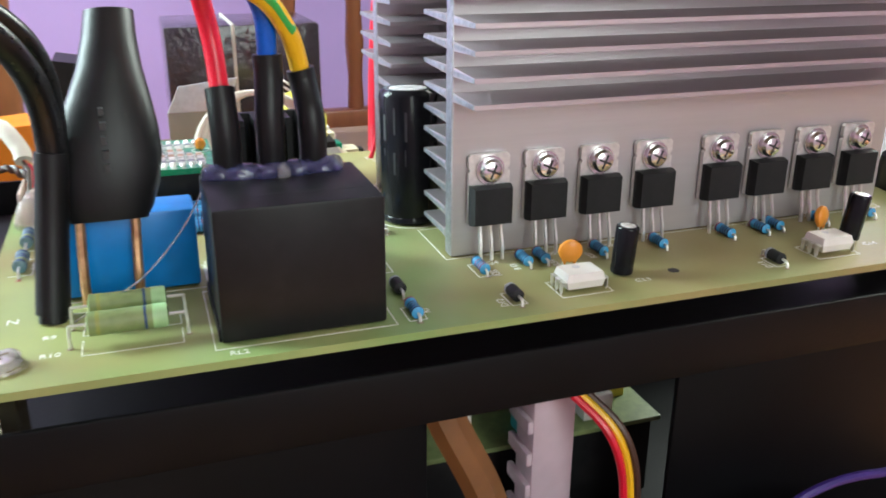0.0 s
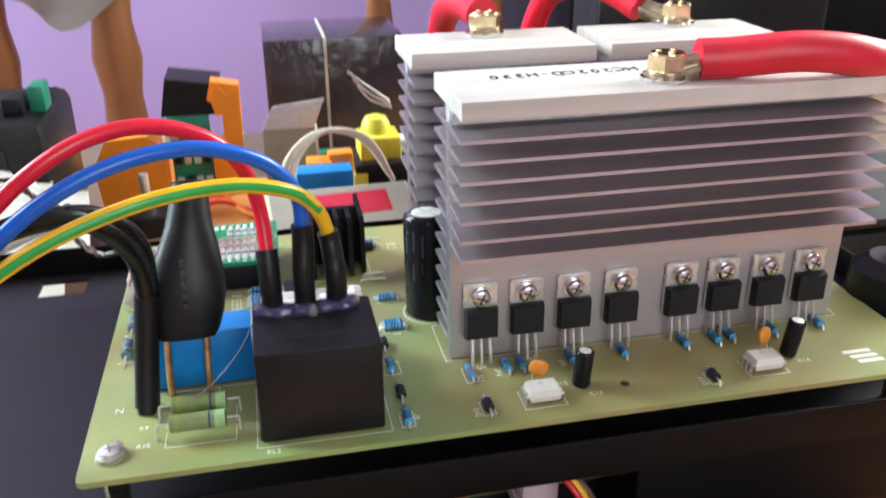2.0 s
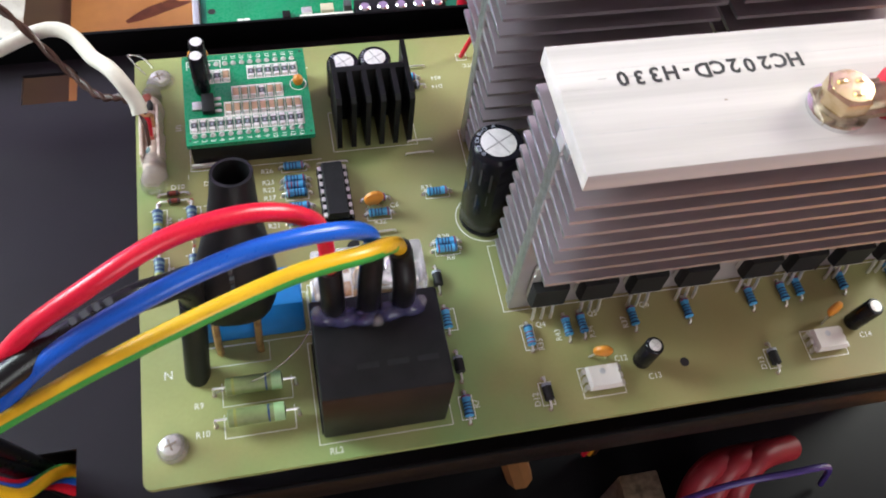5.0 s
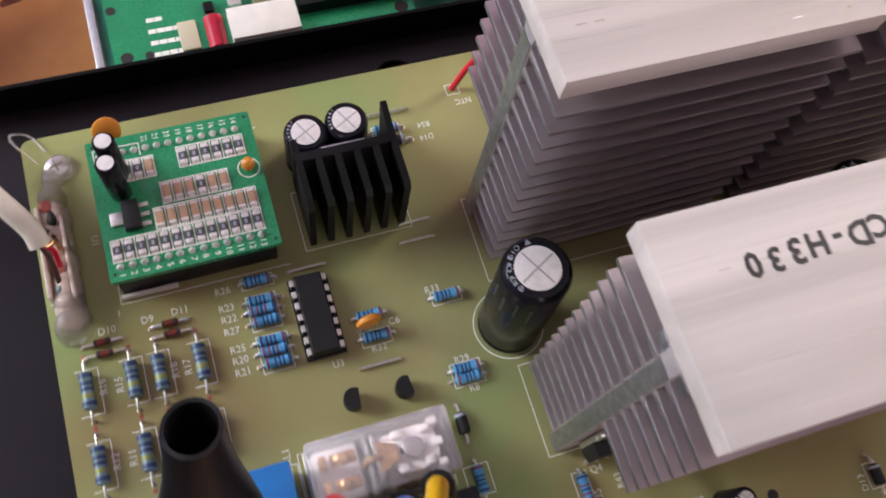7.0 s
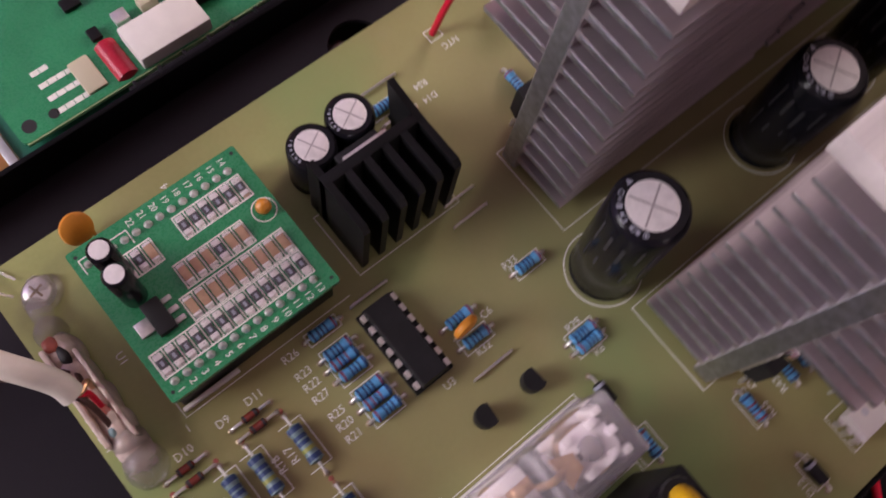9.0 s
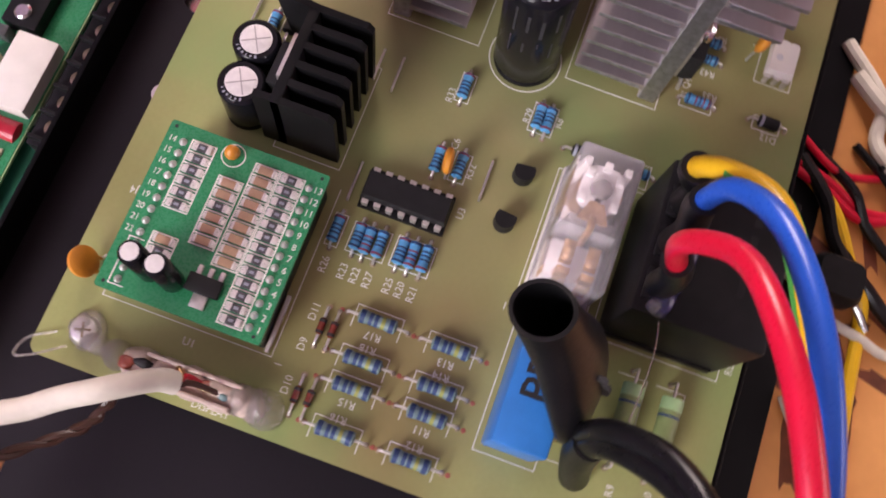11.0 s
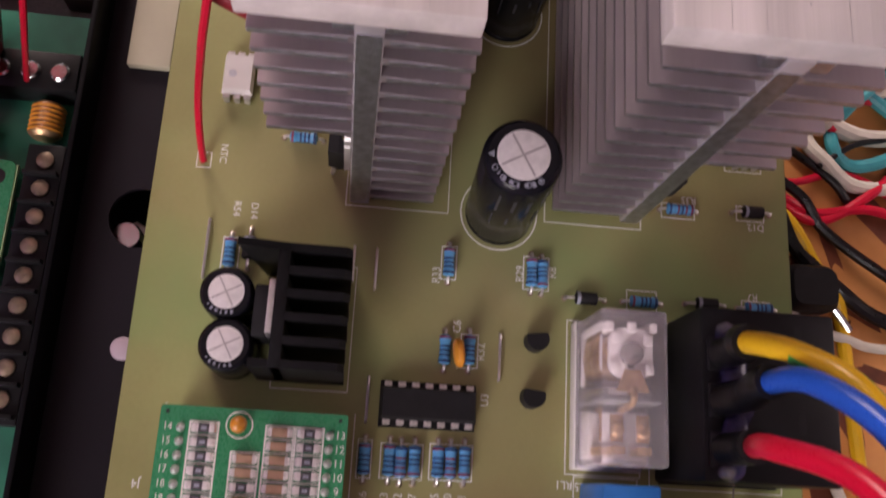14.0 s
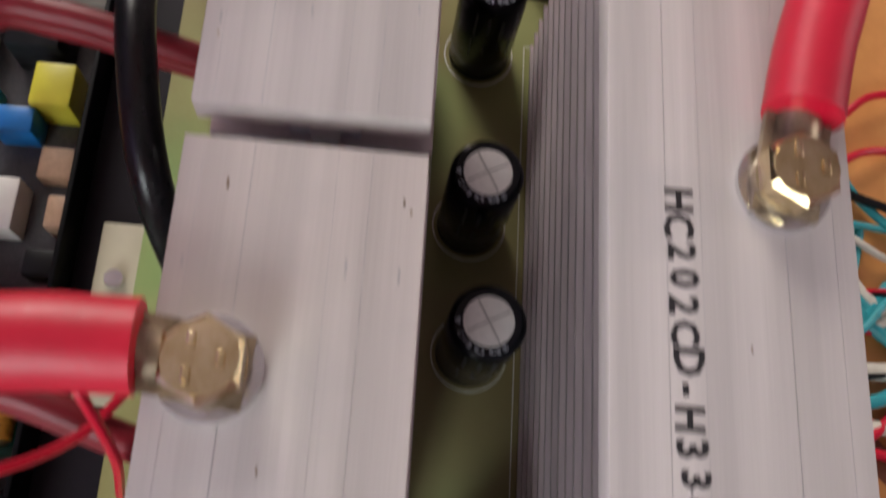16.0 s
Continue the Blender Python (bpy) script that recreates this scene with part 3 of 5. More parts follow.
power_cable([(135, 30, 85), (128, 41, 90), (120, 55, 92), (112, 76, 78), (108, 95, 30), (108, 112, -30), (115, 140, -92)], 4.9,
            "thick red power cable running to the far heat sink", (143.5, 19, 81.5), (136, 29, 84.5))
tw = thing("sense_wire", 0, 0, 0, "thin red wire soldered to the board", "wire")
part("insulation", tube(B(), [(51.5, 40.6, 0), (54, 40.4, 8), (57.5, 39.6, 18), (59.5, 36.5, 36), (64, 33, 56), (72, 36, 70), (80, 44, 66)], 0.8, 8), M_WRED, tw)
tw2 = thing("sense_wire", 0, 0, 0, "thin red wire looped beside the power cable", "wire")
part("insulation", tube(B(), [(76, 33, 50), (66, 40, 54), (60, 50, 62), (62, 58, 70), (70, 62, 66), (80, 70, 40), (84, 96, -40)], 0.8, 8), M_WRED, tw2)
fl = thing("red_wire_bundle", 0, 0, 0, "dark red flat pair of wires leaving the rear heat sink", "wire")
for k in range(2):
    part("insulation", tube(B(), [(64, 24, 40 + 3.6 * k), (67 + 0.8 * k, 36, 45 + 3.8 * k), (71 + 0.8 * k, 48, 48 + 3.8 * k), (75, 62, 47 + 3.8 * k), (82 + 4 * k, 84, 20), (90 + 4 * k, 110, -50), (92 + 5 * k, 130, -92)], 2.5, 12), M_DRED, fl)
fl2 = thing("red_wire_bundle", 0, 0, 0, "dark red flat pair of wires leaving the far heat sink", "wire")
for k in range(2):
    part("insulation", tube(B(), [(133, 26, 42 + 3.6 * k), (134.5, 42, 47 + 3.6 * k), (136.5, 56, 49 + 3.6 * k), (138, 70, 46 + 3 * k), (140 + 4 * k, 90, 10), (142 + 4 * k, 112, -40), (144 + 5 * k, 134, -62)], 2.5, 12), M_DRED, fl2)
bk = thing("black_cable", 0, 0, 0, "black cable lying behind the rear heat sinks", "cable")
part("insulation", tube(B(), [(96, 32, 30), (106, 34.5, 56), (122, 38, 62), (140, 41, 60), (170, 44, 40), (200, 48, -14)], 3.2, 12), M_WBLACK, bk)
wl = thing("wooden_strip", 96, 59, FZ, "pale yellowish board strip on the tray floor", "strip")
part("strip", box(B(), -17, 26, -5, 5, 0.1, 2.6, 0.3), M_BEIGE, wl)
part("screw", lathe(B(), [(2.4, 2.6), (2.2, 4.2)], 14, (12, 0, 0)), M_STEEL, wl)
silk(outline, 49.8, 53.4, 38.9, 42)

# ---- components ----
def legs(parent, span, z, r=0.32, name="lead"):
    for s in (-1, 1):
        part(name, tube(B(), [(s * span * 0.22, 0, z), (s * (span / 2 - 0.9), 0, z), (s * (span / 2 - 0.15), 0, z - 0.35), (s * span / 2, 0, -0.2)], r, 6, 3), M_TIN, parent)
        part("solder_pad", lathe(B(), [(0.7, 0.01), (0.45, 0.14)], 10, (s * span / 2, 0, 0)), M_OLDTIN, parent)


def axial(name, span, length, r, z, body, bands, label, category, group, dog=1.12):
    """Lead-through part along local x with coloured bands."""
    t = thing(name, 0, 0, 0, label, category, group)
    h = length / 2
    lathe_profile = [(r * 0.45, -h), (r * dog, -h + 0.35), (r * dog, -h * 0.62), (r, -h * 0.5), (r, h * 0.5), (r * dog, h * 0.62), (r * dog, h - 0.35), (r * 0.45, h)]
    part("body", lathe(B(), lathe_profile, 14, (0, 0, z), "x"), body, t)
    for u, w, m in bands:
        rr = (r * dog if abs(u) > 0.55 else r) + 0.04
        part("band", lathe(B(), [(rr, u * h - w / 2), (rr, u * h + w / 2)], 14, (0, 0, z), "x"), m, t)
    legs(t, span, z)
    return t


def spread(master, places):
    """The master goes to the first place, copies to the rest: x, y, turn."""
    for i, (x, y, a) in enumerate(places):
        m = pose(x * MM, y * MM, 0, 0, 0, a)
        if i == 0:
            master.matrix_world = m
        else:
            copy_thing(master, m)


quarter = [(-0.78, 0.5, M_BAND), (-0.38, 0.42, M_BAND), (-0.1, 0.42, M_BAND), (0.2, 0.42, M_BAND), (0.78, 0.5, M_RBAND)]
spread(axial("resistor", 8.6, 6.2, 1.12, 1.35, M_BLUE, quarter, "small blue banded resistor soldered on the board", "resistor", "blue resistors"),
       [(-8.0, 1.9, 0), (-8.0, -3.0, 0), (-8.0, -8.0, 180), (-7.8, -12.7, 0), (-7.6, -18.0, 180), (14.6, -12.9, 0), (14.9, -18.0, 0), (33.2, -12.8, 0),
        (32.4, -30.6, 0), (32.2, -32.9, 180), (31.6, 32.6, 0), (27.8, -55.0, 90), (28.3, -80.7, 90)])
quarter2 = [(-0.78, 0.5, M_RBAND), (-0.38, 0.42, M_RBAND), (-0.1, 0.42, M_BAND), (0.2, 0.42, M_RBAND), (0.78, 0.5, M_BAND)]
spread(axial("resistor", 8.6, 6.2, 1.12, 1.35, M_BLUE, quarter2, "small blue resistor with red bands", "resistor", "blue resistors"),
       [(-8.2, -5.3, 0), (-7.8, -15.2, 0), (49.4, -63.5, 90)])
spread(axial("resistor", 8.4, 6.0, 1.1, 1.35, M_BLUE, quarter, "small blue gate resistor beside the transistor legs", "resistor", "gate resistors"),
       [(60.5, -62.3, 90), (65.0, -62.0, 90), (80.0, -62.0, 90), (96.2, -62.0, 90), (116.3, -61.0, 90), (126.6, -61.0, 90), (131.8, -60.0, 90),
        (146.0, -60.0, 90), (162.3, -59.0, 90), (58.2, 20.0, 90)])
half = [(-0.72, 1.0, M_BAND), (-0.3, 0.8, M_YBAND), (0.05, 0.8, M_BAND), (0.34, 0.8, M_BAND), (0.76, 1.0, M_BAND)]
spread(axial("resistor", 13.4, 8.4, 1.32, 1.65, M_GREYB, half, "grey-blue half watt resistor with dark and olive bands", "resistor", "half watt resistors"),
       [(x, y, 90) for x in (-23.7, -32.5, -38.3, -47.7) for y in (-13.5, -29.6)])
for x in (-23.7, -32.5, -38.3, -47.7):
    for y in (-20.3, -21.5, -22.7, -5.6, -37.6):
        part("solder_pad", lathe(B(), [(0.55, 0.0), (0.4, 0.1)], 10, (x, y, 0)), M_REDCLAY, pcb)
spread(axial("power_resistor", 20.8, 14.4, 2.25, 4.5, M_KHAKI, [(0.42, 0.5, M_BAND), (0.78, 2.6, M_LIME), (-0.72, 0.7, M_YBAND)],
             "khaki green power resistor with a pale end", "resistor", "power resistors", 1.02), [(-25, -67.2, 0), (-25, -75.6, 0)])
spread(axial("diode", 8.8, 5.0, 1.35, 1.5, M_MATT, [(0.7, 0.7, M_PRINT)], "black diode with a silver band", "diode", "black diodes", 1.0),
       [(27.6, -42.4, 90), (28.4, -69.0, 90), (50.2, -80.3, 90), (115.9, -80.2, 90), (32.8, 28.8, 0)])
spread(axial("diode", 8.6, 3.6, 0.78, 1.0, M_RGLASS, [(0.62, 0.7, M_INK), (-0.72, 0.6, M_INK)], "red glass diode with black ends", "diode", "glass diodes", 1.0),
       [(-28.5, -2.9, 0), (-28.5, -5.4, 180), (-43.2, -3.4, 0), (-43.1, -6.1, 180)])
for x0, x1, y in ((-0.9, 8.2, 2.15), (9.2, 18.8, -24.4), (26.0, 38.5, 37.5), (27.7, 35.3, 7.15), (26.3, 35.0, 2.4)):
    j = thing("jumper_wire", (x0 + x1) / 2, y, 0, "bare tinned jumper wire on the board", "wire", "jumper wires")
    h = (x1 - x0) / 2
    part("wire", tube(B(), [(-h, 0, -0.2), (-h + 0.1, 0, 0.4), (-h + 0.6, 0, 0.75), (0, 0, 0.8), (h - 0.6, 0, 0.75), (h - 0.1, 0, 0.4), (h, 0, -0.2)], 0.3, 6, 3), M_TIN, j)


def can(x, y, r, h, label, group, z=0.0, lean=(0, 0), marks=6):
    """Electrolytic capacitor: sleeve with a rolled shoulder, bare lid with a cross score."""
    t = thing("electrolytic_capacitor", x, y, z, label, "capacitor", group)
    t.matrix_world = pose(x * MM, y * MM, z * MM, lean[0], lean[1], 0)
    part("sleeve", lathe(B(), [(r * 0.93, 0), (r, 0.4), (r, 1.4), (r * 0.965, 1.9), (r, 2.4), (r, h - r * 0.22), (r * 0.96, h - r * 0.10), (r * 0.86, h), (r * 0.68, h + 0.02), (r * 0.62, h - 0.08)], 32),
         M_SLEEVE, t, "glossy black sleeve")
    part("lid", lathe(B(), [(r * 0.66, h - 0.1), (r * 0.655, h + 0.05), (r * 0.62, h + 0.09)], 32), M_CAPTOP, t, "bare aluminium lid")
    for k in range(2):
        s = B()
        box(s, -r * 0.6, r * 0.6, -r * 0.025, r * 0.025, h + 0.08 + 0.01 * k, h + 0.13 + 0.01 * k)
        bmesh.ops.rotate(s, verts=s.verts[:], cent=(0, 0, 0), matrix=Matrix.Rotation(0.5 + math.pi / 2 * k, 3, "Z"))
        part("score", s, M_SCRATCH, t)
    for k in range(marks):
        a = math.radians(130 + 14 * k)
        s = B()
        w = r * (0.045 if k % 3 else 0.02)
        box(s, r * 0.73, r * (0.86 if k % 2 else 0.83), -w, w, h + 0.01, h + 0.05)
        bmesh.ops.rotate(s, verts=s.verts[:], cent=(0, 0, 0), matrix=Matrix.Rotation(a, 3, "Z"))
        part("print_bar", s, M_PRINT, t)
    if r > 7:
        for k in range(5):
            a = math.radians(118 + 24 * k)
            part("print_ring", ring_mark(B(), r * 0.785 * math.cos(a), r * 0.785 * math.sin(a), 0.42, 0.16, h + 0.0, 16), M_PRINT, t)
            q = B()
            box(q, r - 0.02, r + 0.05, -0.2 - 0.12 * (k % 3), 0.3, h - 12.5 + 1.7 * (k % 2), h - 4.2 - 0.9 * (k % 3), 0)
            box(q, r - 0.02, r + 0.05, -0.4, -0.1 + 0.2 * (k % 2), h - 21 + 2.3 * (k % 3), h - 14.5 - 0.8 * (k % 2), 0)
            bmesh.ops.rotate(q, verts=q.verts[:], cent=(0, 0, 0), matrix=Matrix.Rotation(a + 0.6, 3, "Z"))
            part("print_bar", q, M_FAINT, t)
        w = B()
        prism(w, [(r * 0.72, -0.7), (r * 0.88, 0.0), (r * 0.72, 0.7)], h + 0.0, h + 0.05)
        bmesh.ops.rotate(w, verts=w.verts[:], cent=(0, 0, 0), matrix=Matrix.Rotation(math.radians(92), 3, "Z"))
        part("print_mark", w, M_PRINT, t)
    return t


for i, x in enumerate((45.4, 94.0, 123.8, 168.5)):
    can(x, (-23.2, -23.2, -21.8, -22.0)[i], 7.4, 34.2 if i == 0 else 31.5, "tall glossy black electrolytic capacitor between the heat sinks", "large capacitors", lean=(-2.4, 0) if i == 0 else (0, 0), marks=7)
    silk(ring_mark, x, (-23.2, -23.2, -21.8, -22.0)[i], 8.2)
can(20.6, 30.3, 5.1, 14.0, "black electrolytic capacitor beside the small heat sink", "medium capacitors", 0.3)
can(10.7, 29.4, 5.1, 14.0, "black electrolytic capacitor beside the small heat sink", "medium capacitors", 0.3)
can(78.4, -75.3, 2.55, 11.0, "slim black electrolytic capacitor near the front edge", "small capacitors", 0.5, (2, 3), marks=2)
can(143.5, -73.4, 2.55, 11.4, "slim black electrolytic capacitor near the front edge", "small capacitors", 0.5, (3, 6), marks=2)


def disc_cap(x, y, r, rz, label, lift=1.6, lean=0):
    t = thing("ceramic_capacitor", x, y, 0, label, "capacitor", "orange ceramic capacitors")
    t.matrix_world = pose(x * MM, y * MM, 0, lean, 0, rz)
    part("body", lathe(B(), [(r * 0.25, -1.15), (r * 0.75, -0.95), (r * 0.97, -0.45), (r, 0), (r * 0.97, 0.45), (r * 0.75, 0.95), (r * 0.25, 1.15)], 20, (0, 0, lift + r), "y"), M_ORANGE, t)
    for s in (-1, 1):
        part("lead", tube(B(), [(s * r * 0.45, 0, lift + r * 0.4), (s * 1.6, 0, lift * 0.5), (s * 2.4, 0, -0.2)], 0.3, 6, 4), M_TIN, t)
        part("lead_coating", lathe(B(), [(0.25, lift - 0.6), (0.7, lift + 0.8)], 8, (s * r * 0.42, 0, 0)), M_ORANGE, t)


disc_cap(13.6, -15.4, 3.0, 8, "orange disc ceramic capacitor beside the chip", 1.9)
disc_cap(66.8, -72.2, 2.7, -12, "orange disc ceramic capacitor behind the white optocoupler", 3.4, 8)
disc_cap(137.0, -71.2, 2.6, 24, "orange disc ceramic capacitor behind the white optocoupler", 3.4, -6)
disc_cap(-32.4, 43.6, 3.4, 18, "orange disc ceramic capacitor leaning over the board edge", 1.2, -42)


def dip(name, x, y, n, length, width, z0, z1, material, label, category, group="", pinmat=M_TIN):
    t = thing(name, x, y, 0, label, category, group)
    b = B()
    hw, hl = width / 2, length / 2
    zc = (z0 + z1) / 2
    ring_loft(b, [[(sx * (hw + d), sy * (hl + d), z) for sx, sy in ((-1, -1), (1, -1), (1, 1), (-1, 1))] for d, z in ((-0.45, z0), (0, zc), (-0.45, z1))])
    part("body", b, material, t, smooth=False)
    part("pin_mark", lathe(B(), [(0.85, z1 - 0.02), (0.85, z1 + 0.03)], 16, (-0.4, hl - 2.2, 0)), M_MATT if material is not M_WHITE else M_SILVER, t)
    for i in range(n):
        for s in (-1, 1):
            yy = -hl + length / n * (i + 0.5)
            p = B()
            box(p, min(s * hw, s * (hw + 1.0)), max(s * hw, s * (hw + 1.0)), yy - 0.75, yy + 0.75, zc - 0.15, zc + 0.15, 0.05)
            box(p, min(s * (hw + 0.72), s * (hw + 1.0)), max(s * (hw + 0.72), s * (hw + 1.0)), yy - 0.6, yy + 0.6, 0.4, zc, 0.05)
            box(p, min(s * (hw + 0.74), s * (hw + 0.98)), max(s * (hw + 0.74), s * (hw + 0.98)), yy - 0.25, yy + 0.25, -0.2, 0.5)
            part("pin", p, pinmat, t, smooth=False)
    return t


chip = dip("chip", 3.0, -10.0, 7, 19.2, 6.5, 1.4, 4.9, M_MATT, "black fourteen pin chip in a black socket", "chip")
part("socket", box(B(), -4.6, 4.6, -9.7, 9.7, 0.05, 1.3, 0.15), M_BLACK, chip)
for ox, oy in ((65.9, -79.0), (132.9, -78.0)):
    dip("optocoupler", ox, oy, 3, 6.6, 8.9, 0.9, 4.3, M_WHITE, "white plastic optocoupler near the front edge", "optocoupler", "white optocouplers").matrix_world = pose(ox * MM, oy * MM, 0, 0, 0, 0)
dip("optocoupler", 70.6, 35.0, 3, 6.6, 8.9, 0.9, 4.3, M_WHITE, "white plastic optocoupler behind the rear heat sink", "optocoupler", "white optocouplers")


def to92(x, y, rz, label):
    t = thing("small_transistor", x, y, 0, label, "transistor", "small transistors", rz=rz)
    poly = [(2.35 * math.cos(radians(a)), 2.35 * math.sin(radians(a))) for a in range(-30, 211, 20)]
    part("body", prism(B(), poly, 1.0, 5.0), M_MATT, t)
    for s in (-1.27, 0, 1.27):
        part("lead", box(B(), s - 0.2, s + 0.2, -0.2, 0.2, -0.2, 1.9), M_TIN, t)


to92(17.6, -31.6, 96, "black half-round transistor leaning on the board")
to92(6.0, -31.1, 84, "black half-round transistor leaning on the board")


def to220():
    t = thing("power_transistor", 0, 0, 0, "black power transistor screwed to the heat sink", "transistor", "power transistors")
    tab = B()
    prism(tab, [(-5.0, 8.4), (5.0, 8.4), (5.0, 20.4), (4.5, 21.0), (5.0, 21.6), (5.0, 24.0), (4.4, 24.6), (-4.4, 24.6), (-5.0, 24.0), (-5.0, 21.6), (-4.5, 21.0), (-5.0, 20.4)], -1.5, -0.3, "y")
    part("tab", tab, M_TIN, t, "tinned metal tab")
    b = B()
    ring_loft(b, [[(sx * (5.0 - i), y, (13.0 + sz * (4.6 - i * 0.8))) for sx, sz in ((-1, -1), (1, -1), (1, 1), (-1, 1))] for i, y in ((0.1, -1.45), (0, -2.6), (0.45, -4.7))])
    part("body", b, M_MATT, t, "matt black epoxy body", smooth=False)
    part("washer", lathe(B(), [(3.4, -1.6), (3.4, -2.1)], 20, (0, 0, 21.0), "y"), M_STEEL, t)
    part("screw", lathe(B(), [(2.7, -2.1), (2.75, -2.9), (2.2, -3.8), (1.2, -4.15)], 18, (0, 0, 21.0), "y"), M_STEEL, t)
    for a in (0.4, 0.4 + math.pi / 2):
        s = B()
        box(s, -1.7, 1.7, -4.22, -4.05, -0.22, 0.22)
        bmesh.ops.rotate(s, verts=s.verts[:], cent=(0, 0, 0), matrix=Matrix.Rotation(a, 3, "Y"))
        bmesh.ops.translate(s, verts=s.verts[:], vec=(0, 0, 21.0))
        part("screw_slot", s, M_INK, t)
    for s in (-2.54, 0, 2.54):
        part("leg", tube(B(), [(s, -2.6, 8.6), (s, -2.9, 6.5), (s * 1.05, -3.8, 3.0), (s * 1.05, -4.1, -0.2)], 0.5, 6, 3), M_TIN, t)
    return t


tr = to220()
spread(tr, [(x, -54.25, 0) for x in (54.2, 68.0, 82.3, 97.0, 116.2, 130.0, 144.6, 158.9)] + [(54.0, 9.15, 180), (68.0, 9.15, 180)])


# ---- relays ----
rl = thing("relay", 0, 0, 0, "large black relay with wires soldered on top", "relay")
part("case", box(B(), -9.2, 22.2, -83.2, -57.2, 0.3, 26.0, 0.7), M_BLACK, rl)
part("side_rib", box(B(), -9.6, -9.1, -82, -58, 0.3, 3.0, 0.1), M_BLACK, rl)
for k in range(3):
    part("print_bar", box(B(), 0 + 7.2 * k, 5.2 + 7.2 * k, -76.6, -75.2, 25.98, 26.03), M_MATT, rl)
for k, x in enumerate((-3.6, 5.0, 13.4)):
    part("terminal_slot", box(B(), x - 3.0, x + 3.0, -62.8, -58.2, 25.9, 27.0, 0.2), M_MATT, rl)
    part("terminal", box(B(), x - 1.6, x + 1.6, -61.0, -60.4, 26.5, 33.0, 0.1), M_TIN, rl)
silk(outline, -10.6, 24.0, -84.6, -56.2)


def blob(bm, cx, cy, cz, rx, ry, rz, seed):
    r = bmesh.ops.create_icosphere(bm, subdivisions=3, radius=1.0)
    for v in r["verts"]:
        n = 1 + 0.2 * noise.noise(v.co * 1.3 + Vector((seed, seed * 0.7, 3)))
        v.co = Vector((cx + v.co.x * rx * n, cy + v.co.y * ry * n, cz + v.co.z * rz * n))
    return bm


gl = thing("glue_bead", 0, 0, 0, "smoky hot glue round the relay terminals", "glue")
gb = B()
for k, (x, y, rx) in enumerate(((-5.5, -62, 3.6), (-1, -63, 4.0), (4.5, -63.5, 4.0), (10, -63, 3.6), (15, -62, 3.8))):
    blob(gb, x, y, 26.6, rx, 2.6, 2.3, k * 3.1)
part("bead", gb, M_DGLUE, gl)
gb = B()
for k, (x, y) in enumerate(((-7.5, -61), (17.8, -61.5), (6.5, -65.0))):
    blob(gb, x, y, 26.6, 1.5, 1.5, 2.2, 20 + k)
part("clear_drop", gb, M_GLUE, gl)
st = thing("glue_string", 0, 0, 0, "thin stretched string of hot glue", "glue")
part("string", tube(B(), [(-8.5, -63, 25), (-14, -66, 17), (-22, -67.5, 9), (-30, -67.5, 4.5), (-35, -67, 1.5)], 0.18, 6), M_GLUE, st)

cr = thing("relay", 0, 0, 0, "clear plastic relay showing its coil and copper contacts", "relay")
cv = B()
box(cv, -7.2, 21.8, -53.0, -40.0, 4.0, 21.0, 0.8)
part("cover", cv, M_CLEAR, cr, "clear plastic cover").visible_shadow = False
part("base", box(B(), -7.8, 22.2, -53.4, -39.4, 0.2, 3.9, 0.4), M_WHITE, cr)
part("winding", lathe(B(), [(3.0, 6.4), (4.5, 6.6), (4.7, 9), (4.5, 12), (4.7, 15), (4.4, 16.4), (3.0, 16.6)], 24, (13.5, -46.5, 0)), M_COPPER, cr, "copper coil winding")
part("bobbin_flange", box(B(), 8.2, 18.8, -51.2, -41.8, 4.6, 6.2, 0.6), M_COIL, cr, "white bobbin flange")
part("bobbin_flange", prism(B(), rounded(8.8, 18.4, -50.6, -42.4, 2.6), 16.6, 17.8), M_COIL, cr, "white bobbin flange")
for u, y in ((11.2, -46.5), (12.2, -47.6), (12.2, -45.4)):
    part("flange_slot", box(B(), u - 0.35, u + 0.35, y - 0.6, y + 0.6, 17.75, 17.85), M_WBROWN, cr)
part("core", lathe(B(), [(2.2, 17.7), (2.2, 18.9), (1.6, 19.1)], 16, (13.5, -46.5, 0)), M_STEEL, cr)
part("yoke", box(B(), 5.6, 7.0, -51, -42, 4.2, 18.6, 0.2), M_STEEL, cr)
part("armature", prism(B(), [(6.4, -49.6), (10.4, -48.0), (10.4, -45.0), (6.4, -43.4)], 18.7, 19.3), M_COPPER, cr)
for u, y in ((10.6, -49.8), (16.2, -49.6), (10.8, -43.2), (16.4, -43.4), (18.4, -46.5)):
    part("bobbin_lug", box(B(), u - 1.0, u + 1.0, y - 0.8, y + 0.8, 17.6, 19.0, 0.2), M_COIL, cr)
for y in (-50.6, -42.4):
    part("bobbin_post", box(B(), 17.6, 19.4, y - 0.7, y + 0.7, 4.2, 18.8, 0.2), M_COIL, cr)
part("hinge_spring", tube(B(), [(7.0, -46.5, 19.6), (5.0, -46.5, 20.0), (4.0, -46.5, 17), (3.6, -46.5, 10)], 0.7, 8), M_COPPER, cr)
part("partition", box(B(), 4.4, 5.1, -52, -41, 4.2, 18.6, 0.2), M_CLEAR, cr)
part("contact_frame", box(B(), -5.6, 3.2, -51.4, -41.6, 4.2, 10.5, 0.5), M_COIL, cr)
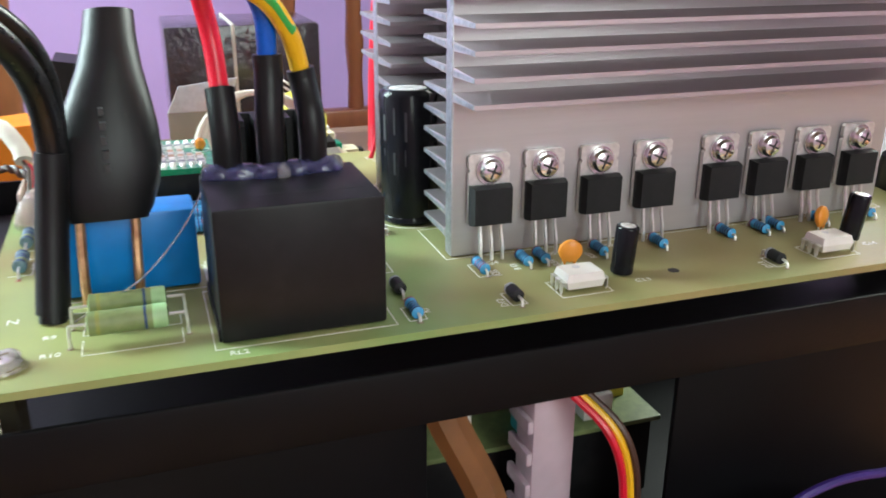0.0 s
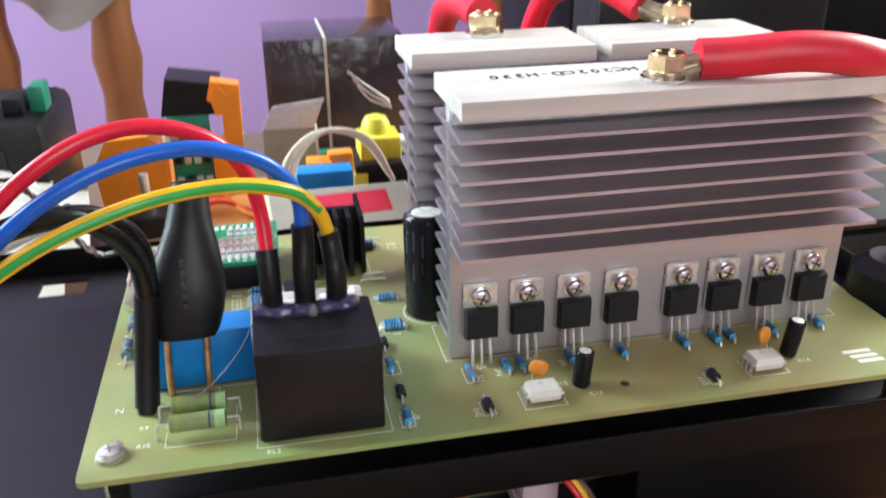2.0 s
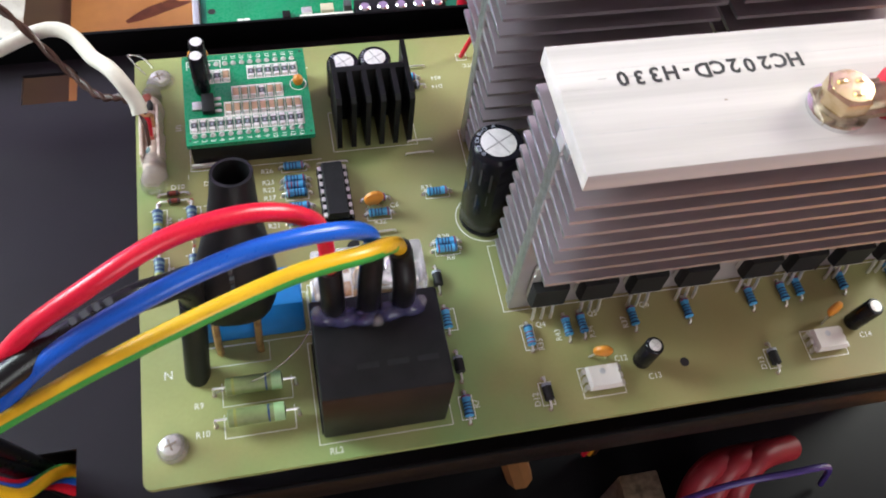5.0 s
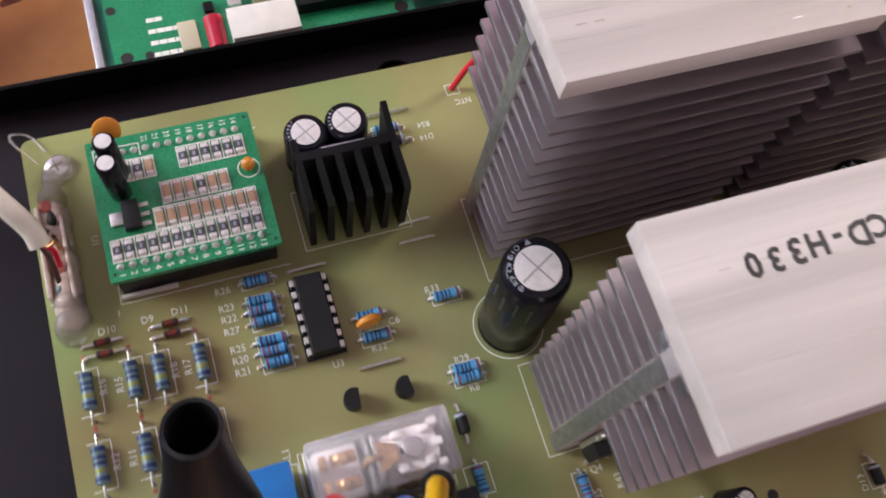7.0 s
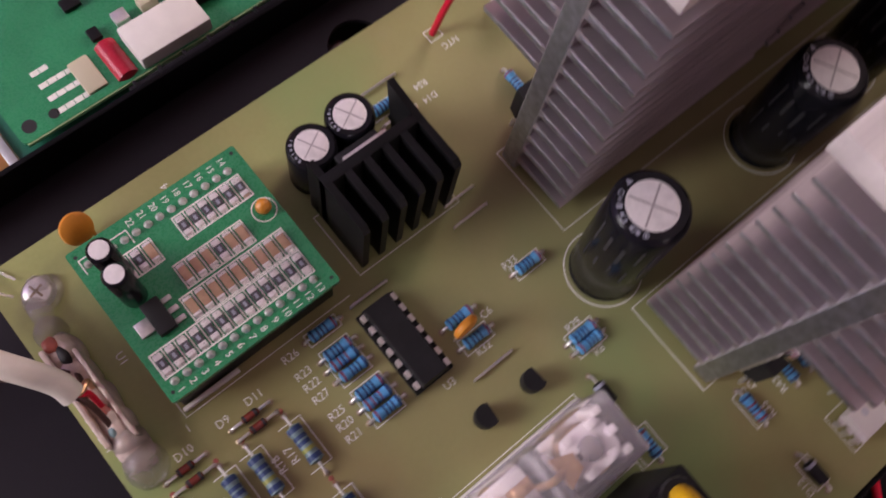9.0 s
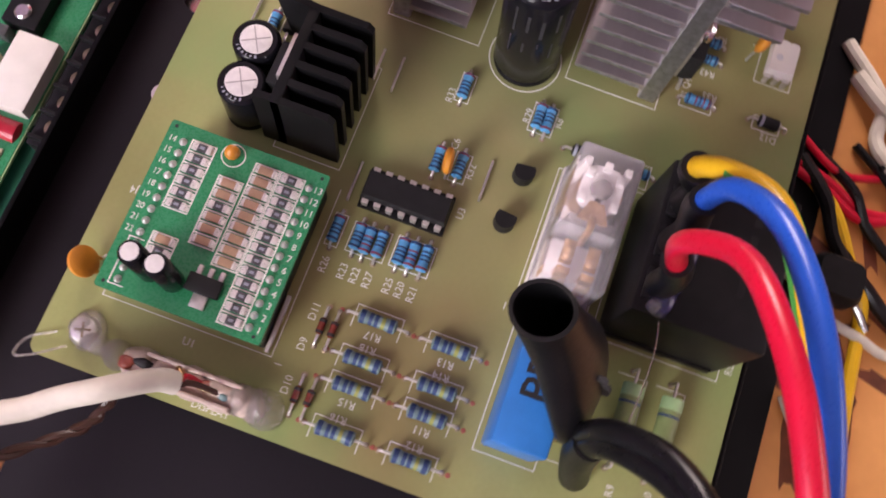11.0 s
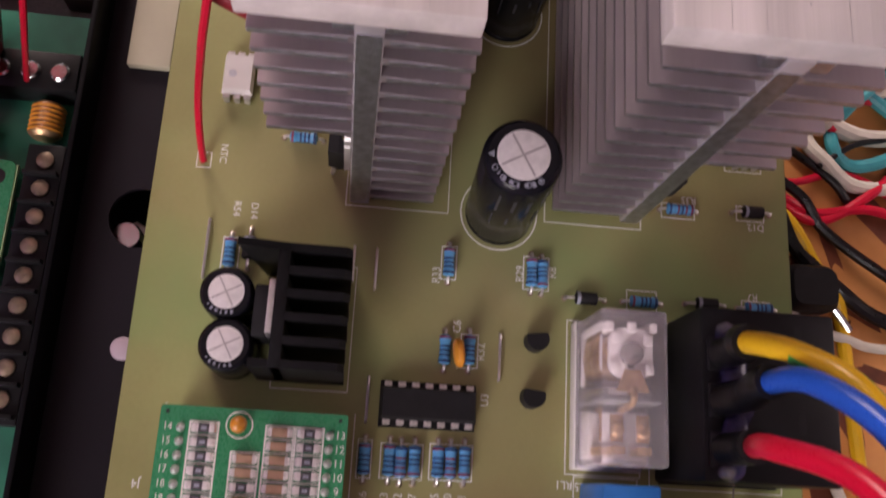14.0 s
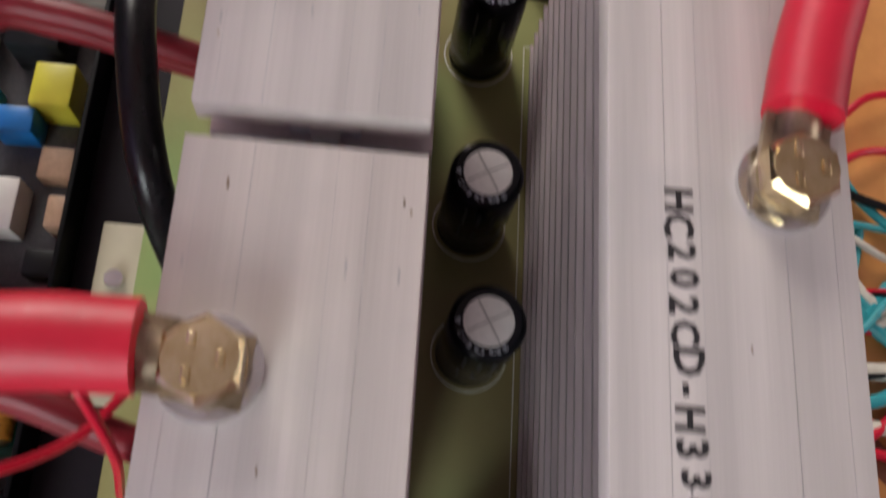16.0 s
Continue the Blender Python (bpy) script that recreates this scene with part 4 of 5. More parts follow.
for y in (-49.2, -44.4):
    part("contact_spring", box(B(), -2.6, 2.4, y - 1.2, y + 1.2, 15.2, 15.7, 0.1), M_COPPER, cr)
    part("contact_post", box(B(), -4.8, -3.4, y - 1.3, y + 1.3, 10, 17.0, 0.1), M_COPPER, cr)
    part("contact_button", lathe(B(), [(1.3, 15.7), (1.2, 16.6), (0.7, 16.9)], 14, (-0.6, y, 0)), M_COPPER, cr)
part("cover_ledge", box(B(), -7.6, 22.0, -53.2, -39.7, 4.0, 5.2, 0.3), M_CLEAR, cr)
silk(outline, -8.8, 23.0, -54.4, -38.6)

fc = thing("film_capacitor", 0, 0, 0, "blue box film capacitor with marker handwriting", "capacitor")
part("case", box(B(), -39.6, -10.4, -52.6, -41.6, 0.4, 17.4, 0.6), M_FILM, fc)
lettering("PR", 8.5, -25.5, -47.2, 17.44, 0, M_INK, fc, "handwriting", 0.05, 1.0, (0, 0), 0.1)
silk(outline, -41.2, -9.0, -53.8, -40.4)

# heat-shrunk part on two legs
vr = thing("sleeved_varistor", 0, 0, 0, "part in open black heat-shrink sleeve on two copper legs", "varistor")
shape = [(17.0, -27.0, -54.2, 7.4, 2.8), (19.5, -26.9, -53.9, 8.8, 3.3), (24, -26.5, -53.0, 10.0, 3.8), (29.5, -25.9, -51.6, 10.5, 4.2), (34.5, -25.2, -49.6, 9.6, 4.5), (40, -24.4, -47.0, 8.0, 4.8),
         (45.5, -23.7, -44.2, 6.3, 4.9), (51, -23.1, -41.2, 5.3, 5.0), (56, -22.6, -38.6, 4.8, 5.0)]


def ell(z, cx, cy, rx, ry, d=0.0):
    return [(cx + (rx - d) * math.cos(2 * math.pi * i / 28), cy + (ry - d) * math.sin(2 * math.pi * i / 28), z - 0.25 * (ry * math.sin(2 * math.pi * i / 28))) for i in range(28)]


rings = [ell(*s) for s in shape] + [ell(*s, 0.7) for s in reversed(shape[2:])]
part("sleeve", ring_loft(B(), rings), M_SHRINK, vr, "black heat-shrink sleeve with an open end")
for k in range(5):
    z = 27.5 + 2.6 * k
    y = -52.0 - 4.1 + (0.34 * (z - 29) if z > 29 else 0) + (0.1 if z > 33 else -0.15)
    part("print_bar", box(B(), -26.4, -25.5 + 0.2 * (k % 2), y - 1.1, y + 1.2, z, z + 1.5), M_FAINT, vr)
for lx, ly in ((-33.0, -55.5), (-22.6, -56.0)):
    part("leg", tube(B(), [(lx + 0.8, -54.2, 20), (lx + 0.3, -54.8, 12), (lx, ly, 5), (lx, ly, -0.2)], 1.0, 8, 4), M_COPPER, vr, "tarnished copper leg")
silk(outline, -38.0, -20.4, -59.5, -53.8)
for k, yy in enumerate((-67.2, -75.6)):
    silk(outline, -33.5, -15.6, yy - 3.6, yy + 2.9, open_side="b")

# ---- small finned heat sink with regulator ----
rs = thing("small_heat_sink", 0, 0, 0, "black anodised finned heat sink holding a voltage regulator", "heat sink")
part("back_plate", box(B(), 6.0, 29.0, 18.4, 20.6, 0.4, 22.0, 0.2), M_ANOD, rs)
for k in range(6):
    x = 6.0 + 4.3 * k
    y1 = {0: 24.2, 5: 28.0}.get(k, 18.6)
    part("fin", prism(B(), [(min(y1, 24.5), 0.4), (7.2, 0.4), (7.2, 20.5), (8.4, 22.0), (18.7, 22.0), (y1, 23.5 if k == 5 else 21.6)], x, x + 1.5, "x"), M_ANOD, rs, smooth=False)
part("regulator_tab", box(B(), 12.5, 22.5, 20.7, 22.0, 8.5, 19.6, 0.1), M_TIN, rs, "tinned regulator tab")
part("regulator_body", box(B(), 12.5, 22.5, 20.7, 25.0, 5.0, 14.5, 0.4), M_MATT, rs)
silk(outline, 4.6, 30.8, 6.2, 21.8)


# ---- plug-in module ----
mo = thing("plug_in_module", -19.0, 22.9, 0, "green plug-in module crowded with chip parts", "module")
part("module_board", prism(B(), rounded(-18.6, 18.4, -17.3, 17.1, 0.6), 9.0, 10.6), M_GREEN, mo, smooth=False)
part("header", box(B(), -17.8, 17.0, -16.6, -13.6, 0.1, 8.9, 0.15), M_BLACK, mo, "black pin header")
part("header", box(B(), -17.8, 17.0, 13.4, 16.4, 0.1, 8.9, 0.15), M_BLACK, mo, "black pin header")
part("label_film", box(B(), -18.4, -6.0, -17.8, -17.0, 0.1, 1.6, 0.1), M_WHITE, mo)
PX = [-16.0 + 2.54 * i for i in range(13)]


def chip_part(u, v, brown):
    holder = part("chip_capacitor" if brown else "chip_resistor", box(B(), u - 0.82, u + 0.82, v - (1.45 if brown else 0.98), v + (1.45 if brown else 0.98), 10.62, 11.4 if brown else 11.18, 0.06), M_BROWNCHIP if brown else M_DARKCHIP, mo)
    for s in (-1, 1):
        lo, hi = sorted((v + s * (1.42 if brown else 0.95), v + s * 1.95))
        part("end_cap", box(B(), u - 0.84, u + 0.84, lo, hi, 10.62, 11.42 if brown else 11.16, 0.06), M_SOLDER, holder)
        lo, hi = sorted((v + s * 1.9, v + s * 2.35))
        part("solder_fillet", prism(B(), [(lo, 10.61), (hi, 10.61), ((hi if s < 0 else lo), 10.95)], u - 0.75, u + 0.75, "x"), M_SOLDER, holder, smooth=False)
    if not brown:
        part("value_mark", box(B(), u - 0.3, u + 0.3, v - 0.5, v + 0.5, 11.17, 11.2), M_PRINT, holder, smooth=False)


def chip_row(ids, v, browns):
    for i in ids:
        chip_part(PX[i], v, i in browns)
    u0, u1 = PX[ids[0]] - 1.27, PX[ids[-1]] + 1.27
    f = B()
    outline(f, u0, u1, v - 2.72, v + 2.72, 0.3, 10.66)
    for i in ids[1:]:
        box(f, PX[i] - 1.42, PX[i] - 1.12, v - 2.72, v + 2.72, 10.6, 10.72)
    part("silk_outline", f, M_SILK, mo, smooth=False)


chip_row(list(range(13)), -10.4, ())
chip_row(list(range(4, 13)), -4.9, {4, 5, 6, 7, 8, 9, 10, 11, 12})
chip_row(list(range(5, 11)), 1.0, {5, 6, 7, 9, 10})
chip_row(list(range(7, 13)), 8.9, ())
chip_row([2, 3, 4], 8.2, {4})
for i in range(13):
    for v in (-14.1, 13.2):
        part("solder_joint", lathe(B(), [(0.85, 10.6), (0.6, 11.0), (0.25, 11.5)], 10, (PX[i], v, 0)), M_TIN, mo)
    lettering(str(i + 1), 2.0, PX[i], -16.1, 10.63, -90, M_SILK, mo, "silk_lettering", 0.05)
    if i > 3:
        lettering(str(26 - i), 1.9, PX[i], 15.5, 10.63, -90, M_SILK, mo, "silk_lettering", 0.05, 0.9)
part("silk_outline", outline(B(), PX[0] - 1.3, PX[3] + 1.3, 11.6, 14.8, 0.25, 10.66, "f"), M_SILK, mo, smooth=False)
for hu, hv in ((-17.2, 15.6), (17.2, 15.8), (17.3, -15.9), (-17.4, -15.6)):
    part("via_hole", lathe(B(), [(0.38, 10.6), (0.38, 10.64)], 12, (hu, hv, 0)), M_INK, mo)
part("silk_ring", ring_mark(B(), 15.4, 2.6, 2.3, 0.22, 10.6), M_SILK, mo)
part("tantalum_bead", lathe(B(), [(0.3, 10.6), (1.2, 11.2), (1.6, 12.4), (1.25, 13.6), (0.4, 14.2)], 16, (15.4, 2.6, 0)), M_ORANGE, mo, "orange bead capacitor")
for u, v, h in ((-12.4, 7.8, 15.6), (-12.8, 3.0, 15.0)):
    c = part("miniature_capacitor", lathe(B(), [(2.2, 10.7), (2.35, 11.2), (2.35, 10.6 + h - 0.6), (2.0, 10.6 + h), (1.7, 10.6 + h - 0.05)], 22, (u, v, 0)), M_SLEEVE, mo, "miniature black capacitor")
    part("lid", lathe(B(), [(1.75, 10.55 + h), (1.7, 10.68 + h)], 22, (u, v, 0)), M_CAPTOP, c)
part("regulator", box(B(), -13.4, -9.8, -6.4, 0.4, 10.7, 12.4, 0.15), M_MATT, mo, "black three-leg regulator")
part("regulator_tab", box(B(), -16.2, -13.4, -4.6, -1.6, 10.65, 11.3, 0.1), M_TIN, mo)
for k in range(3):
    part("regulator_leg", box(B(), -9.8, -7.8, -6.0 + 2.3 * k, -5.0 + 2.3 * k, 10.65, 11.2, 0.1), M_TIN, mo)
silk(outline, -38.0, 0.6, 4.2, 41.4, 0.2, 0.0, "r")

# ---- fixings, connector and glue ----
def board_screw(x, y, glued):
    t = thing("board_screw", x, y, 0, "bright pan-head screw with glue holding the board" if glued else "bright pan-head screw holding the board", "screw", "board screws")
    part("head", lathe(B(), [(3.0, 0.05), (3.0, 1.0), (2.5, 1.9), (1.4, 2.3)], 20), M_TIN, t)
    for a in (0.3, 0.3 + math.pi / 2):
        s = B()
        box(s, -1.6, 1.6, -0.25, 0.25, 2.2, 2.36)
        bmesh.ops.rotate(s, verts=s.verts[:], cent=(0, 0, 0), matrix=Matrix.Rotation(a, 3, "Z"))
        part("slot", s, M_OLDTIN, t)
    if glued:
        part("glue", blob(blob(B(), 0.2, -0.3, 0.4, 4.1, 3.9, 1.6, x), 1.0, 0.8, 1.2, 2.4, 2.0, 1.7, x + 3), M_GLUE, t)


for sx, sy, g in ((-46.5, -79.2, True), (-46.0, 41.0, True), (178, -78, True), (178, 41, False)):
    board_screw(sx, sy, g)

cn = thing("display_connector", -48.5, 17, 0, "cream plug connector sunk in lumps of clear hot glue", "connector")
hb = B()
for k, (u, v, rx, ry, rz) in enumerate(((0.2, 10.5, 3.3, 4.6, 5.4), (0, 5, 3.4, 5.2, 5.6), (0.2, -1, 3.5, 5.4, 5.4), (0.1, -7, 3.6, 5.2, 5.8), (0.2, -11.5, 3.2, 3.6, 5.2))):
    blob(hb, u, v, 1.0, rx, ry, rz, 60 + 2.7 * k)
part("housing", hb, M_CREAM, cn, "cream plastic housing")
part("housing_wall", box(B(), -2.9, -1.9, -10, 12, 0.2, 7.0, 0.4), M_CREAM, cn)
part("housing_wall", box(B(), 2.0, 2.9, -11, 9, 0.2, 6.7, 0.4), M_CREAM, cn)
# The first, black blob stands for the dark of a hole; others are wires.
for u, v, a, b, m in ((0.4, 9.0, 1.0, 2.1, M_INK), (-0.5, 12.2, 1.4, 1.6, M_REDCLAY), (0.3, 4.6, 0.7, 1.8, M_WBROWN), (-0.6, 0.6, 0.8, 1.3, M_WBROWN), (0.5, -4.4, 1.1, 2.0, M_REDCLAY), (-0.3, -8.0, 0.9, 1.3, M_GREYB)):
    part("wire_or_hole_blob", blob(B(), u, v, 5.9, a, b, 1.0, 3 * v), m, cn)
part("contact", box(B(), -0.6, 0.2, -6.4, -2.6, 6.3, 6.8, 0.1), M_BRASS, cn)
gb = B()
for k, (u, v, rx, ry, rz) in enumerate(((0.2, -15.4, 4.0, 4.3, 5.4), (0.4, -10.5, 3.5, 3.2, 5.9), (0.3, 15.5, 3.0, 3.4, 4.6), (0.8, 20, 2.2, 4.0, 2.2))):
    blob(gb, u, v, 1.4, rx, ry, rz, 40 + k)
part("glue", gb, M_GLUE, cn, "clear hot glue")
tl = thing("glue_string", 0, 0, 0, "thin curl of clear glue at the board edge", "glue")
part("string", tube(B(), [(-50, 43, 1), (-54, 48, 3), (-55, 52, 1), (-51, 51, 0.4), (-48, 46, 0.8)], 0.3, 6), M_GLUE, tl)

# ---- wires ----
cab = thing("display_cable", 0, 0, 0, "off-white multicore cable with stripped end", "cable")
wp = [(-47.5, 13, 9), (-50.5, 20, 16), (-55.5, 27, 20.5), (-62, 38, 15), (-76, 53, 13.5), (-112, 47.5, 2), (-128, 53, 5), (-150, 75, 12), (-175, 120, -40), (-200, 160, -97)]
part("jacket", tube(B(), [(-49.6, 16.8, 13.2)] + wp[1:], 2.3, 14, 8), M_WWHITE, cab)
for k, m in enumerate((M_WBROWN, M_WRED, M_COPPER)):
    part("core", tube(B(), [(-48.5 + 0.6 * k, 10 + 4 * k, 6), (-48.5 + 0.8 * k, 14 + 2 * k, 11), (-49.4 + 0.3 * k, 16.4, 12.8), (-50.4, 19.4, 15.6)], 0.6, 8), m, cab)
bw = thing("twisted_wire", 0, 0, 0, "dark brown twisted wire pair arching over the tray", "wire")
for ph in (0, math.pi):
    base = smooth_path([(-49.5, 22, 7), (-55, 27, 9), (-63, 31, 7), (-73, 42, 10), (-86, 53, 22), (-97, 56, 29), (-108, 50, 20), (-113, 38, 6), (-120, 15, -8), (-135, -10, -15.5)], 10)
    pts = [tuple(p + Vector((0.5 * math.cos(i * 0.8 + ph), 0.5 * math.sin(i * 0.8 + ph), 0.45 * math.cos(i * 0.8 + ph)))) for i, p in enumerate(base)]
    part("strand", tube(B(), pts, 0.75, 7, 1), M_WBROWN, bw)

TAIL = [(-85.5, -86, 23), (-84.5, -83, -2)]
for nm, m, lab, pts, dx in (
        ("red", M_WRED, "red mains wire arching from the relay to the cable tie", [(-3.6, -61, 36), (-4.6, -55.8, 53.7), (-8.9, -60.1, 68.2), (-18.7, -63.9, 76.9), (-32.6, -69.3, 80.2), (-47.5, -75.1, 76), (-63.9, -77.8, 62.6), (-78.8, -82.1, 39.7)], 0),
        ("blue", M_WBLUE, "blue mains wire arching from the relay to the cable tie", [(5, -61, 36), (5.7, -58.8, 47.6), (4.5, -60.3, 58.9), (-3.8, -65.2, 69.3), (-19.9, -71.1, 75.1), (-39.6, -77.2, 72.4), (-59.2, -81.1, 60.8), (-76.1, -84.6, 40.3)], 1.6),
        ("yellow", M_WYELLOW, "green and yellow striped earth wire arching from the relay", [(13.4, -61, 36), (12.5, -56.8, 44.5), (9.6, -60.5, 53.6), (2.8, -66.5, 61.3), (-11.9, -71.7, 65.6), (-32.2, -78.6, 64.9), (-55.3, -84, 57), (-78.8, -86.5, 39.8)], 3.0)):
    t = thing("mains_wire", 0, 0, 0, lab, "wire", "mains wires")
    tail = [(x + dx * 0.6, y - dx * 0.8 + 1, z) for x, y, z in TAIL] + [(-80 + dx, -76 + dx, FZ - 6), (-70 + dx, -74 + dx, -60), (-60 + dx, -60, -96)]
    path = pts + tail
    part("insulation", tube(B(), path, 1.9, 14, 7), m, t)
    if nm == "yellow":
        for a0 in (160, 340):
            part("stripe", tube(B(), path[2:], 1.95, 5, 7, arc=(a0, a0 + 58)), M_WGREEN, t, "green stripe")
    top = {"red": 43.5, "blue": 50.0, "yellow": 47.5}[nm]
    low = [p for p in smooth_path(pts, 8)[:24] if p.z < top]
    part("heat_shrink_sleeve", tube(B(), [tuple(Vector(pts[0]) + Vector((0, 0.3, -8.6))), tuple(Vector(pts[0]) + Vector((0, 0, -3)))] + [tuple(p) for p in low[1::2]], 2.85, 14, 4),
         M_SHRINK, t, "black heat-shrink sleeve")
for k, (dx, dy, r) in enumerate(((0, 0, 2.7), (3.2, 2.6, 2.0))):
    t = thing("neutral_wire", 0, 0, 0, "thick black wire rising from the board edge" if k == 0 else "thinner black wire beside the neutral wire", "wire", "black wires")
    path = [(-39.2 + dx * 0.4, -61.7 + dy * 0.5, -0.2), (-37.2 + dx * 0.3, -57.9 + dy * 0.6, 17.4), (-35.4 + dx * 0.3, -56.2 + dy * 0.6, 32.1), (-36 + dx * 0.6, -59.2 + dy, 44.3), (-39.7 + dx, -65.7 + dy, 54.2), (-47 + dx, -71.9 + dy, 61),
            (-59 + dx, -78.8 + dy, 61.6), (-75.4 + dx, -86.5 + dy, 55.6), (-85 + dx * 0.5, -83 + dy, 40), (-89 + dx, -78 + dy, 15), (-83 + dx * 0.5, -74 + dy * 0.5, FZ - 5), (-80, -70, -60), (-75, -60, -96)]
    part("insulation", tube(B(), path, r, 14, 7), M_WBLACK, t)
    if k == 0:
        part("heat_shrink_sleeve", tube(B(), [(-39.1, -61.4, 1.4), (-38.2, -59.6, 9), path[1], (-36.2, -56.9, 25), path[2]], 3.2, 14, 5), M_SHRINK, t, "black heat-shrink sleeve")
        for q in range(6):
            f = q / 6
            mark = box(B(), -0.75 + 0.2 * (q % 2), 0.75, -0.8, 0.9, 0, 0.06)
            bmesh.ops.rotate(mark, verts=mark.verts[:], cent=(0, 0, 0), matrix=Matrix.Rotation(radians(30), 3, "Z"))
            bmesh.ops.translate(mark, verts=mark.verts[:], vec=(-46.5 - 12.5 * f, -71.6 - 7.2 * f, 63.66 + 1.15 * math.sin(math.pi * (0.1 + f))))
            part("print_bar", mark, M_FAINT, t)
zt = thing("cable_tie", -80, -85.5, 40, "white nylon cable tie round the mains wires", "cable tie")
zr = B()
lathe(zr, [(5.2, -1.2), (6.0, -1.2), (6.0, 1.2), (5.2, 1.2), (5.2, -1.2)], 28, caps=(False, False))
bmesh.ops.rotate(zr, verts=zr.verts[:], cent=(0, 0, 0), matrix=Matrix.Rotation(radians(-25), 3, "Y"))
part("loop", zr, M_WHITE, zt)
part("lock", box(B(), -9.0, -5.2, -2.2, 2.0, -0.6, 3.4, 0.6), M_WHITE, zt)

# ---- marks on the board ----
for txt, x, y in (("R26", -16.0, 1.6), ("R23", -16.0, -2.6), ("R22", -16.0, -5.3), ("R27", -16.0, -8.2), ("R25", -15.6, -12.6), ("R20", -15.6, -15.2), ("R21", -15.6, -18.0),
                  ("U3", 5.0, -21.8), ("R32", 14.8, -20.6), ("C6", 19.8, -15.4), ("R29", 32.2, -28.3), ("R8", 33.0, -35.4), ("R33", 30.5, -10.4),
                  ("D8", -48.4, -0.9), ("D10", -42.0, -0.8), ("D9", -33.2, -0.6), ("D11", -26.0, -0.4), ("N", -46.6, -60.0), ("R9", -39.4, -69.5), ("R10", -38.8, -77.2),
                  ("RL2", -6.5, -86.6), ("C12", 73.2, -73.5), ("C13", 81.2, -80.0), ("Q4", 53.6, -60.2), ("Q5", 69.0, -59.0), ("Q6", 84.8, -58.5), ("C14", 146.5, -77.4)):
    tag_text(txt, x, y, 0, 3.4 if txt == "N" else 2.4)
for txt, x, y in (("R17", -26.8, -13.5), ("R18", -29.6, -13.5), ("R15", -41.4, -13.5), ("R16", -44.8, -13.0), ("R13", -26.8, -29.6), ("R14", -29.6, -29.6), ("R11", -41.4, -29.6), ("R12", -44.8, -29.4),
                  ("R35", 52.2, -66.0), ("R43", 57.8, -64.0), ("R34", 67.4, -64.5), ("R37", 77.6, -63.0), ("D12", 47.2, -81.5), ("D13", 112.8, -81.0), ("R7", 31.0, -80.0),
                  ("RL1", -10.8, -38.5), ("J4", -15.0, 45.0), ("C5", -11.0, -42.0)):
    tag_text(txt, x, y, 90, 2.4)
for txt, x, y in (("R54", 41.4, 32.4), ("D14", 41.2, 28.8), ("NTC", 53.4, 36.6)):
    tag_text(txt, x, y, 180, 2.2)
tag_text("U1", -41.0, 21.0, -90, 2.4)
tag_text("1", -38.8, 2.4, 0, 2.2)
tag_text("DISPLAY", -51.9, 11.5, -90, 2.3)
for x0, x1, y0, y1 in ((-11.6, -4.6, -9.8, -1.2), (-11.4, -4.2, -19.8, -11.0), (-11.8, -4.2, 0.4, 3.4), (29.6, 37.0, -14.6, -11.2), (28.8, 36.2, -34.6, -28.9), (11.2, 18.4, -20.0, -16.2),
                       (28.0, 35.2, 30.8, 34.4), (24.8, 30.6, -58.4, -51.6), (26.4, 30.2, -84.0, -77.4), (47.6, 51.2, -67.4, -59.6), (48.4, 52.0, -83.6, -77.0), (114.2, 117.6, -83.2, -77.2),
                       (60.0, 72.0, -83.4, -74.6), (127.0, 139.0, -82.4, -73.6)):
    silk(outline, x0, x1, y0, y1, 0.22)
for x in (-23.7, -32.5, -38.3, -47.7):
    for y in (-13.5, -29.6):
        silk(outline, x - 2.5, x + 2.5, y - 5.2, y + 5.2, 0.2, 0.0, "l")
for k in range(3):
    part("silk_bar", box(B(), 160 + 0.8 * k, 169 + 0.4 * k, -77.0 - 2.6 * k, -75.4 - 2.6 * k, 0, 0.05), M_SILK, pcb)

# ---- boards and parts behind the tray ----
gp = thing("control_board", 20, 118, TZ + 46, "dark green circuit board crowded with parts behind the tray", "circuit board")
part("laminate", prism(B(), rounded(-57, 90, -34, 60, 1), 0, 1.6), M_DGREEN, gp, smooth=False)
part("upper_deck", prism(B(), rounded(-54, 44, -20.5, 24, 2.0), 4.6, 6.2), M_GREEN, gp, "bright green upper board with a corner hole", smooth=False)
part("deck_edge", box(B(), -53, 43, -20.9, -20.4, 4.8, 6.0), M_LIME, gp)
for px, py in ((-48, -30), (86, -30), (-48, 56), (86, 56)):
    part("spacer", lathe(B(), [(3, -46), (3, 0)], 10, (px, py, 0)), M_BRASS, gp)
part("cement_resistor", box(B(), -17, 5, -20, -8, 1.8, 11, 0.5), M_WHITE, gp, "white box resistor")
part("red_capacitor", lathe(B(), [(1, -7), (3.3, -6), (3.3, 6), (1, 7)], 16, (-21.5, -13, 5), "y"), M_REDP, gp, "red capacitor lying down")
part("beige_part", box(B(), -33, -27, -18, -7, 1.8, 7, 0.5), M_BEIGE, gp, "beige block component")
for hx, hy, hr in ((-50, -16.5, 2.0), (-43, -17, 1.5), (-52, 2, 1.6), (39.5, -16, 2.3)):
    part("mounting_hole", lathe(B(), [(hr, 6.2), (hr, 6.26)], 18, (hx, hy, 0)), M_INK, gp, "dark mounting hole")
part("edge_strip", box(B(), -60, -57.2, -34, 60, -3, 3, 0.4), M_SILVER, gp, "pale metal edge strip")
